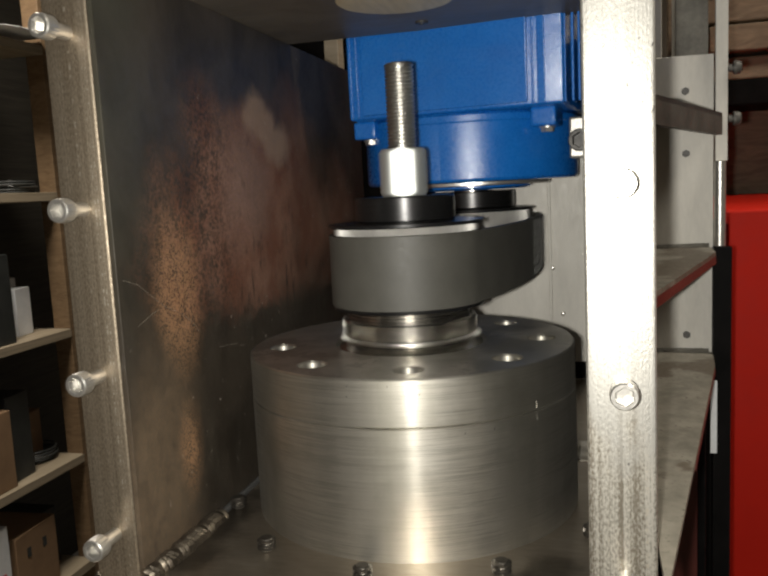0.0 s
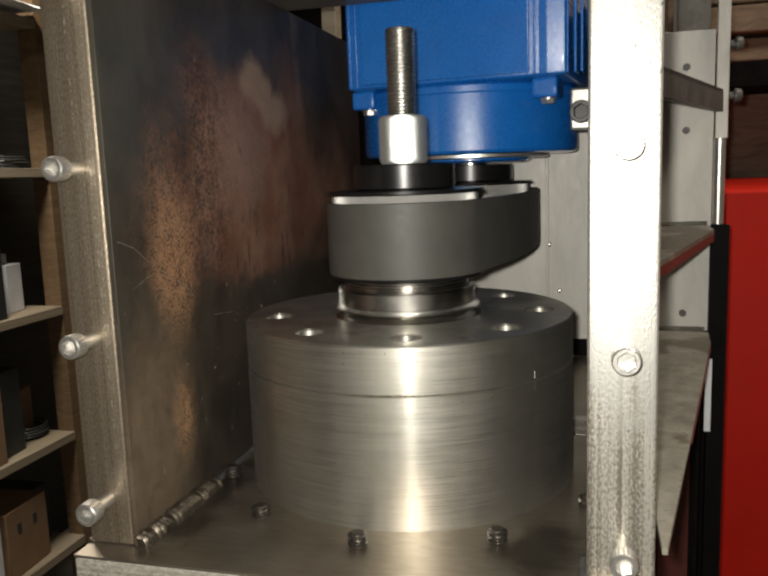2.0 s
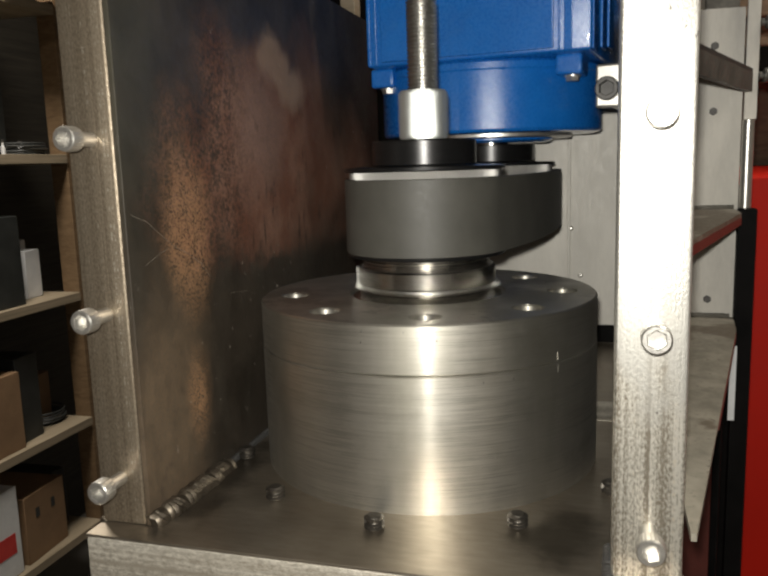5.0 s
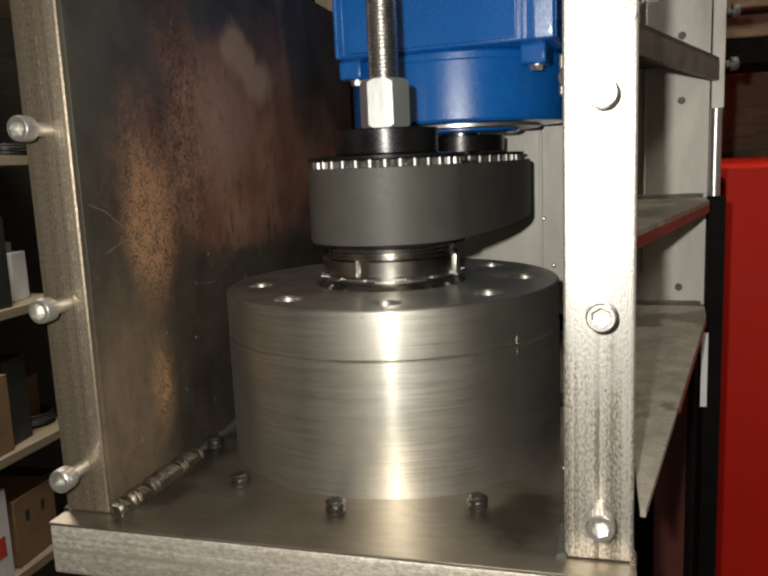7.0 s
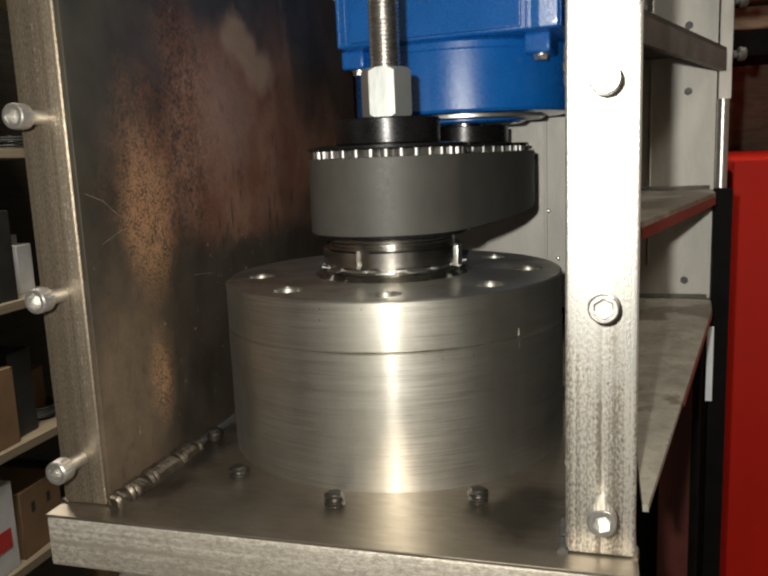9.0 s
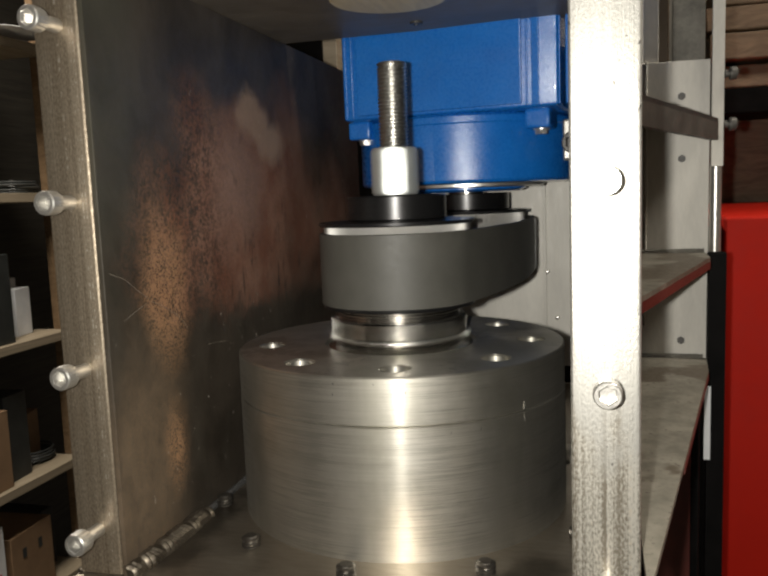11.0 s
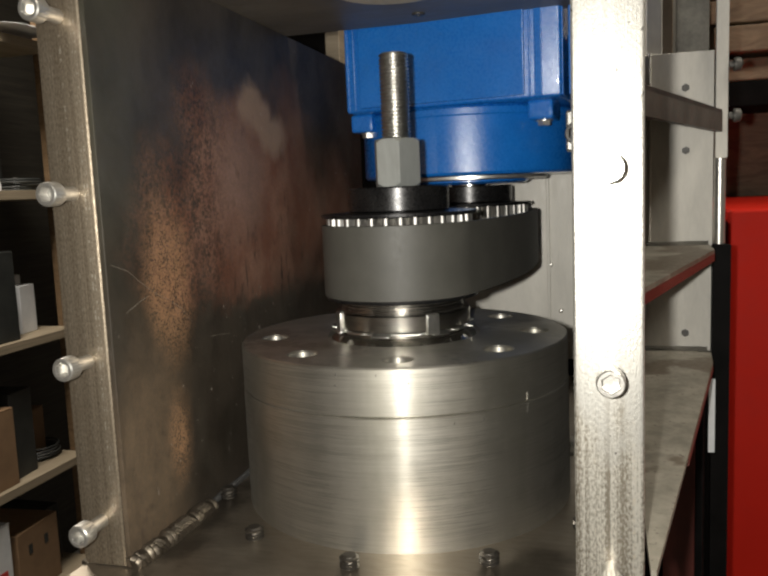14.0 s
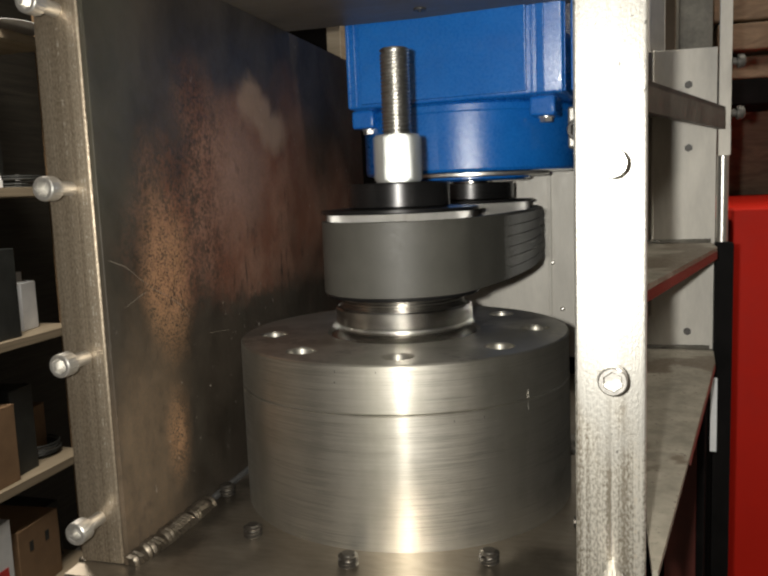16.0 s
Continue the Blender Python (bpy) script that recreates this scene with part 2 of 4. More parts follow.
def tube_steel():
    """Pickled tube: granular, with long paler and darker bands along it."""
    n = Nodes("pickled_tube_steel")
    grit, fine, cloud = n.noise(700, (0.5, 1, 1), 3, 0.6), n.noise(1700, (0.6, 1, 1), 2, 0.6), n.noise(26, (0.4, 1, 1), 4, 0.6)
    bands = n.noise(60, (0.04, 1, 3.2), 3, 0.6)
    f = n.span(n.math("ADD", n.math("MULTIPLY", grit, 0.6), n.math("MULTIPLY", fine, 0.4)), 0.4, 0.6)
    tone = n.mix(f, (0.36, 0.32, 0.26), (0.85, 0.8, 0.7))
    tone = n.mix(n.span(n.math("ADD", n.math("MULTIPLY", bands, 0.7), n.math("MULTIPLY", cloud, 0.3)), 0.4, 0.62), (0.36, 0.32, 0.26), tone)
    tone = n.mix(n.span(bands, 0.52, 0.68, 0, 0.5), tone, (0.8, 0.76, 0.68))
    n.bump(n.math("ADD", grit, fine), 0.3, 0.0004)
    return n.done(tone, n.span(bands, 0.35, 0.65, 0.6, 0.45), 0.6)


def wood(name, a, b):
    n = Nodes(name)
    grain = n.noise(14, (1, 0.12, 4), 5, 0.65, 1.5)
    fine = n.noise(90, (1, 0.1, 3), 4)
    n.bump(fine, 0.1, 0.001)
    return n.done(n.mix(n.span(grain, 0.35, 0.65), a, b), n.span(fine, 0.3, 0.7, 0.55, 0.75))


TURNED, SHEET = turned_steel(), scaled_sheet()
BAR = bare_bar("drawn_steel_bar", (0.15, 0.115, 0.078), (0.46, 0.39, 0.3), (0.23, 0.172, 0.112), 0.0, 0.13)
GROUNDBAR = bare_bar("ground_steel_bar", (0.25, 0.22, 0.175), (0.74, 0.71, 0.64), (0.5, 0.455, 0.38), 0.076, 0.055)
SCRATCH = plain("scratched_scale", (0.1, 0.085, 0.065), (0.36, 0.31, 0.25), 200, (0.5, 0.7), 0.2, 0.1)
PLATE = base_steel()
TUBE = tube_steel()
LID = plain("oiled_plate_steel", (0.11, 0.09, 0.07), (0.2, 0.168, 0.13), 18, (0.38, 0.55), 0.3, 0.1, (0.4, 1, 1))
WELD = plain("weld_bead_steel", (0.07, 0.058, 0.045), (0.24, 0.205, 0.16), 120, (0.34, 0.5), 0.9, 0.3)
ZINC = plain("zinc_plated_steel", (0.52, 0.505, 0.475), (0.7, 0.68, 0.64), 180, (0.26, 0.4), 0.88, 0.1)
NUTMETAL = plain("worn_zinc_nut", (0.5, 0.52, 0.5), (0.64, 0.66, 0.64), 110, (0.3, 0.42), 0.75, 0.04, (1, 1, 0.15))
THREAD = plain("steel_thread", (0.46, 0.455, 0.43), (0.66, 0.65, 0.62), 160, (0.25, 0.4), 1.0, 0.1)
STUDSTEEL = plain("oiled_stud_steel", (0.06, 0.053, 0.045), (0.16, 0.145, 0.125), 160, (0.34, 0.5), 0.85, 0.2)
BLACKOX = plain("blued_steel", (0.014, 0.014, 0.015), (0.035, 0.034, 0.034), 80, (0.22, 0.36), 0.7, 0.05)
POLISH = plain("polished_steel", (0.42, 0.4, 0.37), (0.6, 0.58, 0.54), 120, (0.16, 0.28), 1.0, 0.04, (1, 1, 12))
TEETH = plain("milled_pulley_steel", (0.3, 0.29, 0.275), (0.44, 0.43, 0.41), 120, (0.4, 0.55), 1.0, 0.1)
RUBBER = plain("black_rubber_belt", (0.05, 0.048, 0.041), (0.068, 0.065, 0.056), 60, (0.5, 0.62), 0.0, 0.06)
PRINT = plain("white_belt_print", (0.27, 0.27, 0.255), (0.37, 0.365, 0.35), 90, (0.5, 0.65), 0.0, 0.05)
BLUE = plain("blue_gloss_enamel", (0.005, 0.105, 0.4), (0.008, 0.135, 0.48), 55, (0.22, 0.34), 0.0, 0.3, coat=0.6)
BRASS = plain("sawn_brass", (0.56, 0.44, 0.25), (0.8, 0.66, 0.42), 200, (0.4, 0.6), 0.5, 0.3, (1, 0.15, 1))
GALV = plain("galvanised_sheet", (0.46, 0.44, 0.4), (0.68, 0.65, 0.59), 26, (0.45, 0.62), 0.1, 0.1, (1, 1, 0.3))
GREYPAINT = plain("worn_grey_paint", (0.06, 0.055, 0.045), (0.19, 0.178, 0.15), 34, (0.45, 0.65), 0.0, 0.2)


def stained_paint():
    """Pale worn paint with brown oil stains and chips down to dark metal."""
    n = Nodes("stained_pale_paint")
    big, mid, fine = n.noise(16, (1, 1, 1), 4, 0.55, 0.4), n.noise(60, (1, 1, 1), 4, 0.6), n.noise(260, (1, 1, 1), 4, 0.7)
    tone = n.mix(n.span(mid, 0.35, 0.65), (0.14, 0.128, 0.103), (0.235, 0.215, 0.175))
    tone = n.mix(n.span(big, 0.5, 0.56, 0, 0.8, True), tone, (0.085, 0.065, 0.045))
    tone = n.mix(n.math("MULTIPLY", n.span(fine, 0.6, 0.66), n.span(mid, 0.48, 0.58)), tone, (0.05, 0.035, 0.03))
    n.bump(fine, 0.15, 0.0005)
    return n.done(tone, n.span(fine, 0.3, 0.7, 0.5, 0.7))


STAINED = stained_paint()
DARKSTEEL = plain("dark_raw_steel", (0.05, 0.05, 0.05), (0.11, 0.105, 0.1), 40, (0.4, 0.6), 0.6, 0.2)
OXIDE = plain("dark_red_finish", (0.08, 0.018, 0.014), (0.13, 0.028, 0.02), 50, (0.45, 0.6), 0.0, 0.15)
RED = plain("red_enamel", (0.42, 0.009, 0.002), (0.5, 0.012, 0.003), 5, (0.55, 0.7), 0.0, 0.04)
RED.node_tree.nodes["Principled BSDF"].inputs["Specular IOR Level"].default_value = 0.2
BLACKPAINT = plain("black_paint", (0.003, 0.003, 0.003), (0.008, 0.007, 0.007), 40, (0.5, 0.7), 0.0, 0.1)
BLACKPAINT.node_tree.nodes["Principled BSDF"].inputs["Specular IOR Level"].default_value = 0.06
PINE, OLDWOOD = wood("pine_board", (0.22, 0.178, 0.12), (0.32, 0.262, 0.185)), wood("grey_brown_wood", (0.15, 0.1, 0.062), (0.25, 0.175, 0.11))
KNOTTY = wood("orange_pine", (0.13, 0.08, 0.04), (0.2, 0.13, 0.07))
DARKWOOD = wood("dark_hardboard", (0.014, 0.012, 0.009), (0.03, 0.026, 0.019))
CARD = plain("brown_cardboard", (0.2, 0.12, 0.065), (0.28, 0.175, 0.095), 12, (0.7, 0.85), 0.0, 0.1)
DARKBOX = plain("dark_plastic", (0.012, 0.014, 0.014), (0.035, 0.038, 0.036), 14, (0.4, 0.6), 0.0, 0.1)
PAPER = plain("white_paper", (0.6, 0.62, 0.64), (0.74, 0.75, 0.76), 20, (0.7, 0.85), 0.0, 0.05)
CLUTTER = plain("dusty_grey_metal", (0.06, 0.06, 0.055), (0.16, 0.15, 0.135), 25, (0.4, 0.6), 0.4, 0.2)
GREENJAR = plain("dull_green_glaze", (0.05, 0.07, 0.05), (0.11, 0.135, 0.1), 14, (0.25, 0.4), 0.0, 0.05)
LABELRED = plain("red_print", (0.5, 0.03, 0.03), (0.6, 0.05, 0.04), 30, (0.6, 0.7), 0.0, 0.05)
CONCRETE = plain("concrete", (0.2, 0.19, 0.17), (0.3, 0.285, 0.26), 3, (0.75, 0.9), 0.0, 0.3, dist=0.004)
PLASTER = plain("grimy_plaster", (0.16, 0.13, 0.1), (0.24, 0.2, 0.16), 2, (0.8, 0.9), 0.0, 0.2, dist=0.004)
LAMPGLASS = Nodes("lamp_diffuser")
LAMPGLASS.b.inputs["Emission Color"].default_value, LAMPGLASS.b.inputs["Emission Strength"].default_value = (1, 0.9, 0.75, 1), 3.0
LAMPGLASS = LAMPGLASS.done((0.8, 0.8, 0.78), 0.5)

# ---- mesh helpers: they work in centimetres ----


def box(bm, x0, x1, y0, y1, z0, z1, bevel=0.0, seg=2):
    made = bmesh.ops.create_cube(bm, size=1.0)["verts"]
    for v in made:
        v.co = Vector((x0 + (v.co.x + 0.5) * (x1 - x0), y0 + (v.co.y + 0.5) * (y1 - y0), z0 + (v.co.z + 0.5) * (z1 - z0)))
    if bevel:
        edges = list({e for v in made for e in v.link_edges})
        bmesh.ops.bevel(bm, geom=edges, offset=bevel, segments=seg, affect="EDGES", profile=0.5)
    return bm


def lathe(bm, profile, cx=0.0, cy=0.0, n=64, closed=True):
    """Revolves (r, z) pairs round a vertical axis; closed joins the last pair to the first."""
    rings = []
    for r, z in profile:
        if r < 1e-6:
            rings.append([bm.verts.new((cx, cy, z))] * n)
        else:
            rings.append([bm.verts.new((cx + r * math.cos(2 * math.pi * k / n), cy + r * math.sin(2 * math.pi * k / n), z)) for k in range(n)])
    for i in range(len(rings) if closed else len(rings) - 1):
        a, b = rings[i], rings[(i + 1) % len(rings)]
        for k in range(n):
            q = []
            for v in (a[k], a[(k + 1) % n], b[(k + 1) % n], b[k]):
                if v not in q:
                    q.append(v)
            if len(q) > 2:
                bm.faces.new(q)
    return bm


def prism(bm, outline, z0, z1):
    """An upright prism over an outline of (x, y)."""
    low, high = [bm.verts.new((x, y, z0)) for x, y in outline], [bm.verts.new((x, y, z1)) for x, y in outline]
    bm.faces.new(low[::-1])
    bm.faces.new(high)
    for k in range(len(outline)):
        j = (k + 1) % len(outline)
        bm.faces.new((low[k], low[j], high[j], high[k]))
    return bm


def turn_to(bm, m, first=0):
    """Moves the vertices from number first on by the matrix m."""
    bm.verts.ensure_lookup_table()
    bmesh.ops.transform(bm, matrix=m, verts=bm.verts[first:])
    return bm


def shape():
    return bmesh.new()


def mesh_of(name, bm, material, smooth=21):
    bmesh.ops.recalc_face_normals(bm, faces=bm.faces)
    bmesh.ops.scale(bm, vec=(0.01, 0.01, 0.01), verts=bm.verts)
    me = bpy.data.meshes.new(name)
    for e in bm.edges:
        e.smooth = len(e.link_faces) == 2 and e.calc_face_angle(0) < radians(smooth)
    for f in bm.faces:
        f.smooth = True
    bm.to_mesh(me)
    bm.free()
    me.materials.append(material)
    return me


def part(name, bm, material, parent, label="", smooth=21, at=None):
    ob = new(name, mesh_of(name, bm, material, smooth))
    ob.parent = parent
    if at is not None:
        ob.matrix_basis = at
    return tagged(ob, label)


def again(ob, m):
    """The same part once more under the same parent, at the pose m."""
    twin = ob.copy()
    scene.collection.objects.link(twin)
    twin.matrix_basis = m
    for child in ob.children:
        c = child.copy()
        scene.collection.objects.link(c)
        c.parent = twin
    return twin


def thing(name, label, category, group="", kind="", at=(0, 0, 0)):
    ob = new(name)
    ob.empty_display_size = 0.02
    ob.location = Vector(at) * 0.01
    return tagged(ob, label, category, group, kind)


def solo(name, bm, material, label, category, group="", kind="", smooth=21, at=None):
    ob = new(name, mesh_of(name, bm, material, smooth))
    if at is not None:
        ob.matrix_basis = at
    return tagged(ob, label, category, group, kind)


def carved(bm, cutter):
    """The bmesh bm with the closed bmesh cutter taken out of it."""
    pair = []
    for k, b in enumerate((bm, cutter)):
        bmesh.ops.recalc_face_normals(b, faces=b.faces)
        me = bpy.data.meshes.new("carve")
        b.to_mesh(me)
        b.free()
        pair.append(new("carve", me))
    cut = pair[0].modifiers.new("cut", "BOOLEAN")
    cut.operation, cut.solver, cut.object = "DIFFERENCE", "EXACT", pair[1]
    bpy.context.view_layer.update()
    out = bmesh.new()
    out.from_mesh(pair[0].evaluated_get(bpy.context.evaluated_depsgraph_get()).to_mesh())
    for ob in pair:
        me = ob.data
        bpy.data.objects.remove(ob)
        bpy.data.meshes.remove(me)
    return out


def cm(x, y, z, rx=0, ry=0, rz=0):
    return pose(x * 0.01, y * 0.01, z * 0.01, rx, ry, rz)

AX, AY = 11.45, 14.2      # the spindle's axis
MX, MY = 12.6, 32.3       # the motor's axis
BELT_LOW, BELT_HIGH = 11.02, 14.93
SLACK = 0.2               # radians by which the belt leaves its pulleys early on the slack side
R1, R2 = 4.35, 5.15        # the belt's outer radius on the spindle and on the motor

# ---- the workshop's shell ----


def shell():
    for name, b in (("wall_west", (-260, -250, -250, 420, -150, 180)), ("wall_east", (250, 260, -250, 420, -150, 180)),
                    ("wall_north", (-250, 250, 420, 430, -150, 180)), ("wall_south", (-250, 250, -260, -250, -150, 180))):
        solo(name, box(shape(), *b), PLASTER, "grimy plastered workshop wall in half light", "wall", kind="structure")
    solo("floor", box(shape(), -260, 260, -260, 430, -160, -150), CONCRETE, "worn grey concrete workshop floor", "floor", kind="structure")
    solo("ceiling", box(shape(), -260, 260, -260, 430, 180, 190), PLASTER, "dim plastered workshop ceiling", "ceiling", kind="structure")
    # bodies for the two added ceiling lights, out of view
    lamps = None
    for x, y in ((-120, 120), (130, 10)):
        if lamps is None:
            lamps = thing("ceiling_lamp", "unseen round white ceiling lamp, switched on", "lamp", "ceiling lamps", at=(x, y, 180))
            part("base", lathe(shape(), [(0, 0), (20, 0), (20, -3), (0, -3)], n=32), GREYPAINT, lamps)
            part("diffuser", lathe(shape(), [(0, -3.2), (26, -3.2), (26, -5), (22, -6.5), (0, -6.8)], n=40), LAMPGLASS, lamps, "glowing opal diffuser")
        else:
            copy_thing(lamps, cm(x, y, 180))


# ---- small hardware ----


def cap_screw(r=0.5, h=0.62, shank=0.3, length=1.2):
    """A hexagon socket screw along -y: its head's outer face lies at y = -h / 2."""
    bm = shape()
    n, af = 48, r * 0.56
    rings = []

    def ring(radius, z, hexed=False):
        out = []
        for k in range(n):
            a = 2 * math.pi * k / n
            rr = radius / math.cos((a + math.pi / 6) % (math.pi / 3) - math.pi / 6) if hexed else radius
            if not hexed and radius == r and z < h * 0.8 and k % 2:
                rr *= 0.95
            out.append(bm.verts.new((rr * math.cos(a), rr * math.sin(a), z)))
        rings.append(out)

    ring(shank, -length)
    ring(shank, 0)
    ring(r * 0.96, 0)
    ring(r, 0.04)
    ring(r, h * 0.78)
    ring(r * 0.97, h * 0.92)
    ring(r * 0.88, h)
    ring(af * 1.08, h, True)
    ring(af, h - 0.04, True)
    ring(af, h * 0.25, True)
    for a, b in zip(rings, rings[1:]):
        for k in range(n):
            bm.faces.new((a[k], a[(k + 1) % n], b[(k + 1) % n], b[k]))
    bm.faces.new(rings[-1])
    bm.faces.new(rings[0][::-1])
    turn_to(bm, Matrix.Translation((0, -0.0, 0)) @ Matrix.Rotation(radians(90), 4, "X"))
    turn_to(bm, Matrix.Translation((0, h / 2, 0)))
    return bm


def thread(r, z0, z1, pitch=0.2, depth=0.12, n=40, tip=0.0):
    """A rod with a thread, chamfered at its top."""
    bm = shape()
    prof = [(0, z0)]
    z = z0
    while z + pitch < z1 - tip:
        prof += [(r - depth, z), (r - depth * 0.85, z + pitch * 0.2), (r, z + pitch * 0.45), (r, z + pitch * 0.58), (r - depth * 0.85, z + pitch * 0.85)]
        z += pitch
    prof += [(r - depth, z), (r - depth * 1.3, z1), (0, z1)]
    lathe(bm, prof, n=n, closed=False)
    # the crests climb as a screw's do
    for v in bm.verts:
        if z0 + pitch < v.co.z < z1 - pitch - tip:
            v.co.z += pitch * (math.atan2(v.co.y, v.co.x) / (2 * math.pi))
    return bm


def hexagon(bm, af, z0, z1, chamfer=0.12, phase=0.0):
    """A hexagon bar whose corners are turned off at both ends."""
    n, rc = 48, af / math.sqrt(3)
    rings = []
    for z, cap in ((z0, af / 2 * 1.0), (z0 + chamfer, rc), (z1 - chamfer, rc), (z1, af / 2 * 1.0)):
        out = []
        for k in range(n):
            a = 2 * math.pi * k / n + phase
            b = (a - phase + math.pi / 6) % (math.pi / 3) - math.pi / 6
            rr = af / 2 / math.cos(b)
            zz = z
            if cap < rc:
                rr = min(rr, cap * 1.01)
            else:
                lift = chamfer * 1.2 * ((rc - rr) / (rc - af / 2))
                zz = z - lift if z < (z0 + z1) / 2 else z + lift
                zz = min(max(zz, z0 + 0.01), z1 - 0.01)
            out.append(bm.verts.new((rr * math.cos(a), rr * math.sin(a), zz)))
        rings.append(out)
    for a, b in zip(rings, rings[1:]):
        for k in range(n):
            bm.faces.new((a[k], a[(k + 1) % n], b[(k + 1) % n], b[k]))
    bm.faces.new(rings[-1])
    bm.faces.new(rings[0][::-1])
    return bm


def bead(points, radius, seed):
    """A weld bead: one sweep along a line, with overlapping crescent ripples."""
    rnd = random.Random(seed)
    bm = shape()
    pts = [Vector(p) for p in points]
    rings, ring_n = [], 14
    for a, b in zip(pts, pts[1:]):
        way = (b - a).normalized()
        side = way.cross(Vector((0, 0, 1)) if abs(way.z) < 0.9 else Vector((0, 1, 0))).normalized()
        up = side.cross(way)
        ripples = max(2, int((b - a).length / (radius * 0.5)))
        for k in range(ripples):
            wide, high = radius * rnd.uniform(0.95, 1.07), radius * rnd.uniform(0.95, 1.06)
            drift = side * (radius * rnd.uniform(-0.06, 0.06))
            for f, swell in ((0.0, 0.84), (0.3, 0.97), (0.65, 1.05), (0.95, 1.0)):
                p = a.lerp(b, (k + f) / ripples) + drift
                out = []
                for j in range(ring_n):
                    an = 2 * math.pi * j / ring_n
                    back = radius * 0.85 * max(0.0, math.sin(an)) if 0 < k < ripples - 1 else 0
                    out.append(bm.verts.new(p + side * (wide * swell * math.cos(an)) + up * (high * swell * math.sin(an)) - way * back))
                rings.append(out)
    for a, b in zip(rings, rings[1:]):
        for j in range(ring_n):
            bm.faces.new((a[j], a[(j + 1) % ring_n], b[(j + 1) % ring_n], b[j]))
    bm.faces.new(rings[0][::-1])
    bm.faces.new(rings[-1])
    return bm


# ---- the welded housing ----


def housing():
    top = thing("machine_housing", "welded raw steel machine housing, open at the front", "housing")
    sunk = cm(0, 0, -0.1, 0, 0.35, 0)      # the plate lies a little lower on one side
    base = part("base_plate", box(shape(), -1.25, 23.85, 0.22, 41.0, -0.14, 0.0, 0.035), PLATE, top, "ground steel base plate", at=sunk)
    part("front_rail", box(shape(), -1.25, 23.84, 0.235, 2.7, -2.45, -0.143, 0.16, 3), TUBE, top, "rough rectangular tube under the plate", at=sunk)
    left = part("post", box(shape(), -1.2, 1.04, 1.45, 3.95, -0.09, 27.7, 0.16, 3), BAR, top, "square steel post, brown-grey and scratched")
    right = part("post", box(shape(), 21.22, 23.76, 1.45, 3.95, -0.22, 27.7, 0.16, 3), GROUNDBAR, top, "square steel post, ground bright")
    part("side_panel", box(shape(), 23.3, 23.7, 3.97, 40.9, -0.23, 27.7, 0.05), SHEET, top, "dark mill-scale steel sheet")
    panel = part("side_panel", box(shape(), 1.05, 1.3, 1.5, 40.9, -0.1, 27.7, 0.05), SHEET, top, "dark mill-scale steel sheet with rust stains")
    for line in (((1.91, 13.90), (3.07, 13.52), (4.08, 12.86), (5.17, 12.21), (6.36, 11.72), (7.61, 11.06), (8.44, 10.26)), ((10.46, 9.05), (11.22, 8.98), (12.83, 8.78)), ((2.75, 11.63), (3.94, 12.00), (4.63, 12.15))):
        bm = shape()
        prism(bm, [(y, z + 0.009) for y, z in line] + [(y, z - 0.009) for y, z in line[::-1]], 1.296, 1.308)
        turn_to(bm, Matrix(((0, 0, 1, 0), (1, 0, 0, 0), (0, 1, 0, 0), (0, 0, 0, 1))))
        part("scratch", bm, SCRATCH, panel, "bright scratch in the scale")
    lid = part("top_plate", box(shape(), -1.25, 23.86, 1.3, 24.3, 27.72, 28.5, 0.06), LID, top, "dark steel plate over the spindle")
    hexhead = part("grub_screw", lathe(shape(), [(0.16, 27.6), (0.38, 27.6), (0.42, 27.66), (0.42, 27.75), (0.16, 27.75)], n=24), DARKSTEEL, lid, at=None)
    hexhead.location = (0.1133, 0.216, 0)
    screw = None
    for post, x in ((left, 0.0), (right, 22.53)):
        for z in (2.12 if x == 0 else 1.94, 9.63, 17.12, 24.62):
            if screw is None:
                screw = part("cap_screw", cap_screw(0.52, 0.7, 0.31, 1.3), ZINC, post, "bright zinc socket screw, not screwed home", at=cm(x, 0, z))
            else:
                s = again(screw, cm(x, 0, z, 0, (37 * z) % 60, 0))
                s.parent = post
    part("weld_bead", bead([(1.3, 1.5, -0.02), (1.5, 2.6, 0.06), (1.6, 4.0, 0.1), (1.62, 6.6, 0.05), (1.5, 8.6, -0.1)], 0.5, 3), WELD, top, "coarse weld bead with ripples")
    part("weld_bead", bead([(1.45, 8.6, -0.08), (1.42, 24.0, -0.08)], 0.2, 4), DARKSTEEL, top)
    part("weld_bead", bead([(21.1, 1.4, -0.2), (21.14, 2.4, -0.14), (21.16, 3.8, -0.14)], 0.24, 5), DARKSTEEL, top)
    part("weld_bead", bead([(23.74, 1.5, -0.22), (23.76, 2.2, -0.2)], 0.15, 6), WELD, top)
    part("weld_bead", bead([(-1.2, 1.45, -0.09), (-1.2, 1.9, -0.07)], 0.2, 7), WELD, top)
    stud = None
    for a in (-157, -125, -93, -58.5, -26, 7, 40, 73, 106, 139, 172):
        m = cm(AX + 0.3 + 10.65 * math.cos(radians(a)), AY + 10.65 * math.sin(radians(a)), 0)
        if stud is None:
            bm = thread(0.46, 0.0, 0.63, 0.2, 0.13, 28)
            stud = part("stud", bm, STUDSTEEL, base, "end of a threaded stud", at=m)
        else:
            again(stud, m)
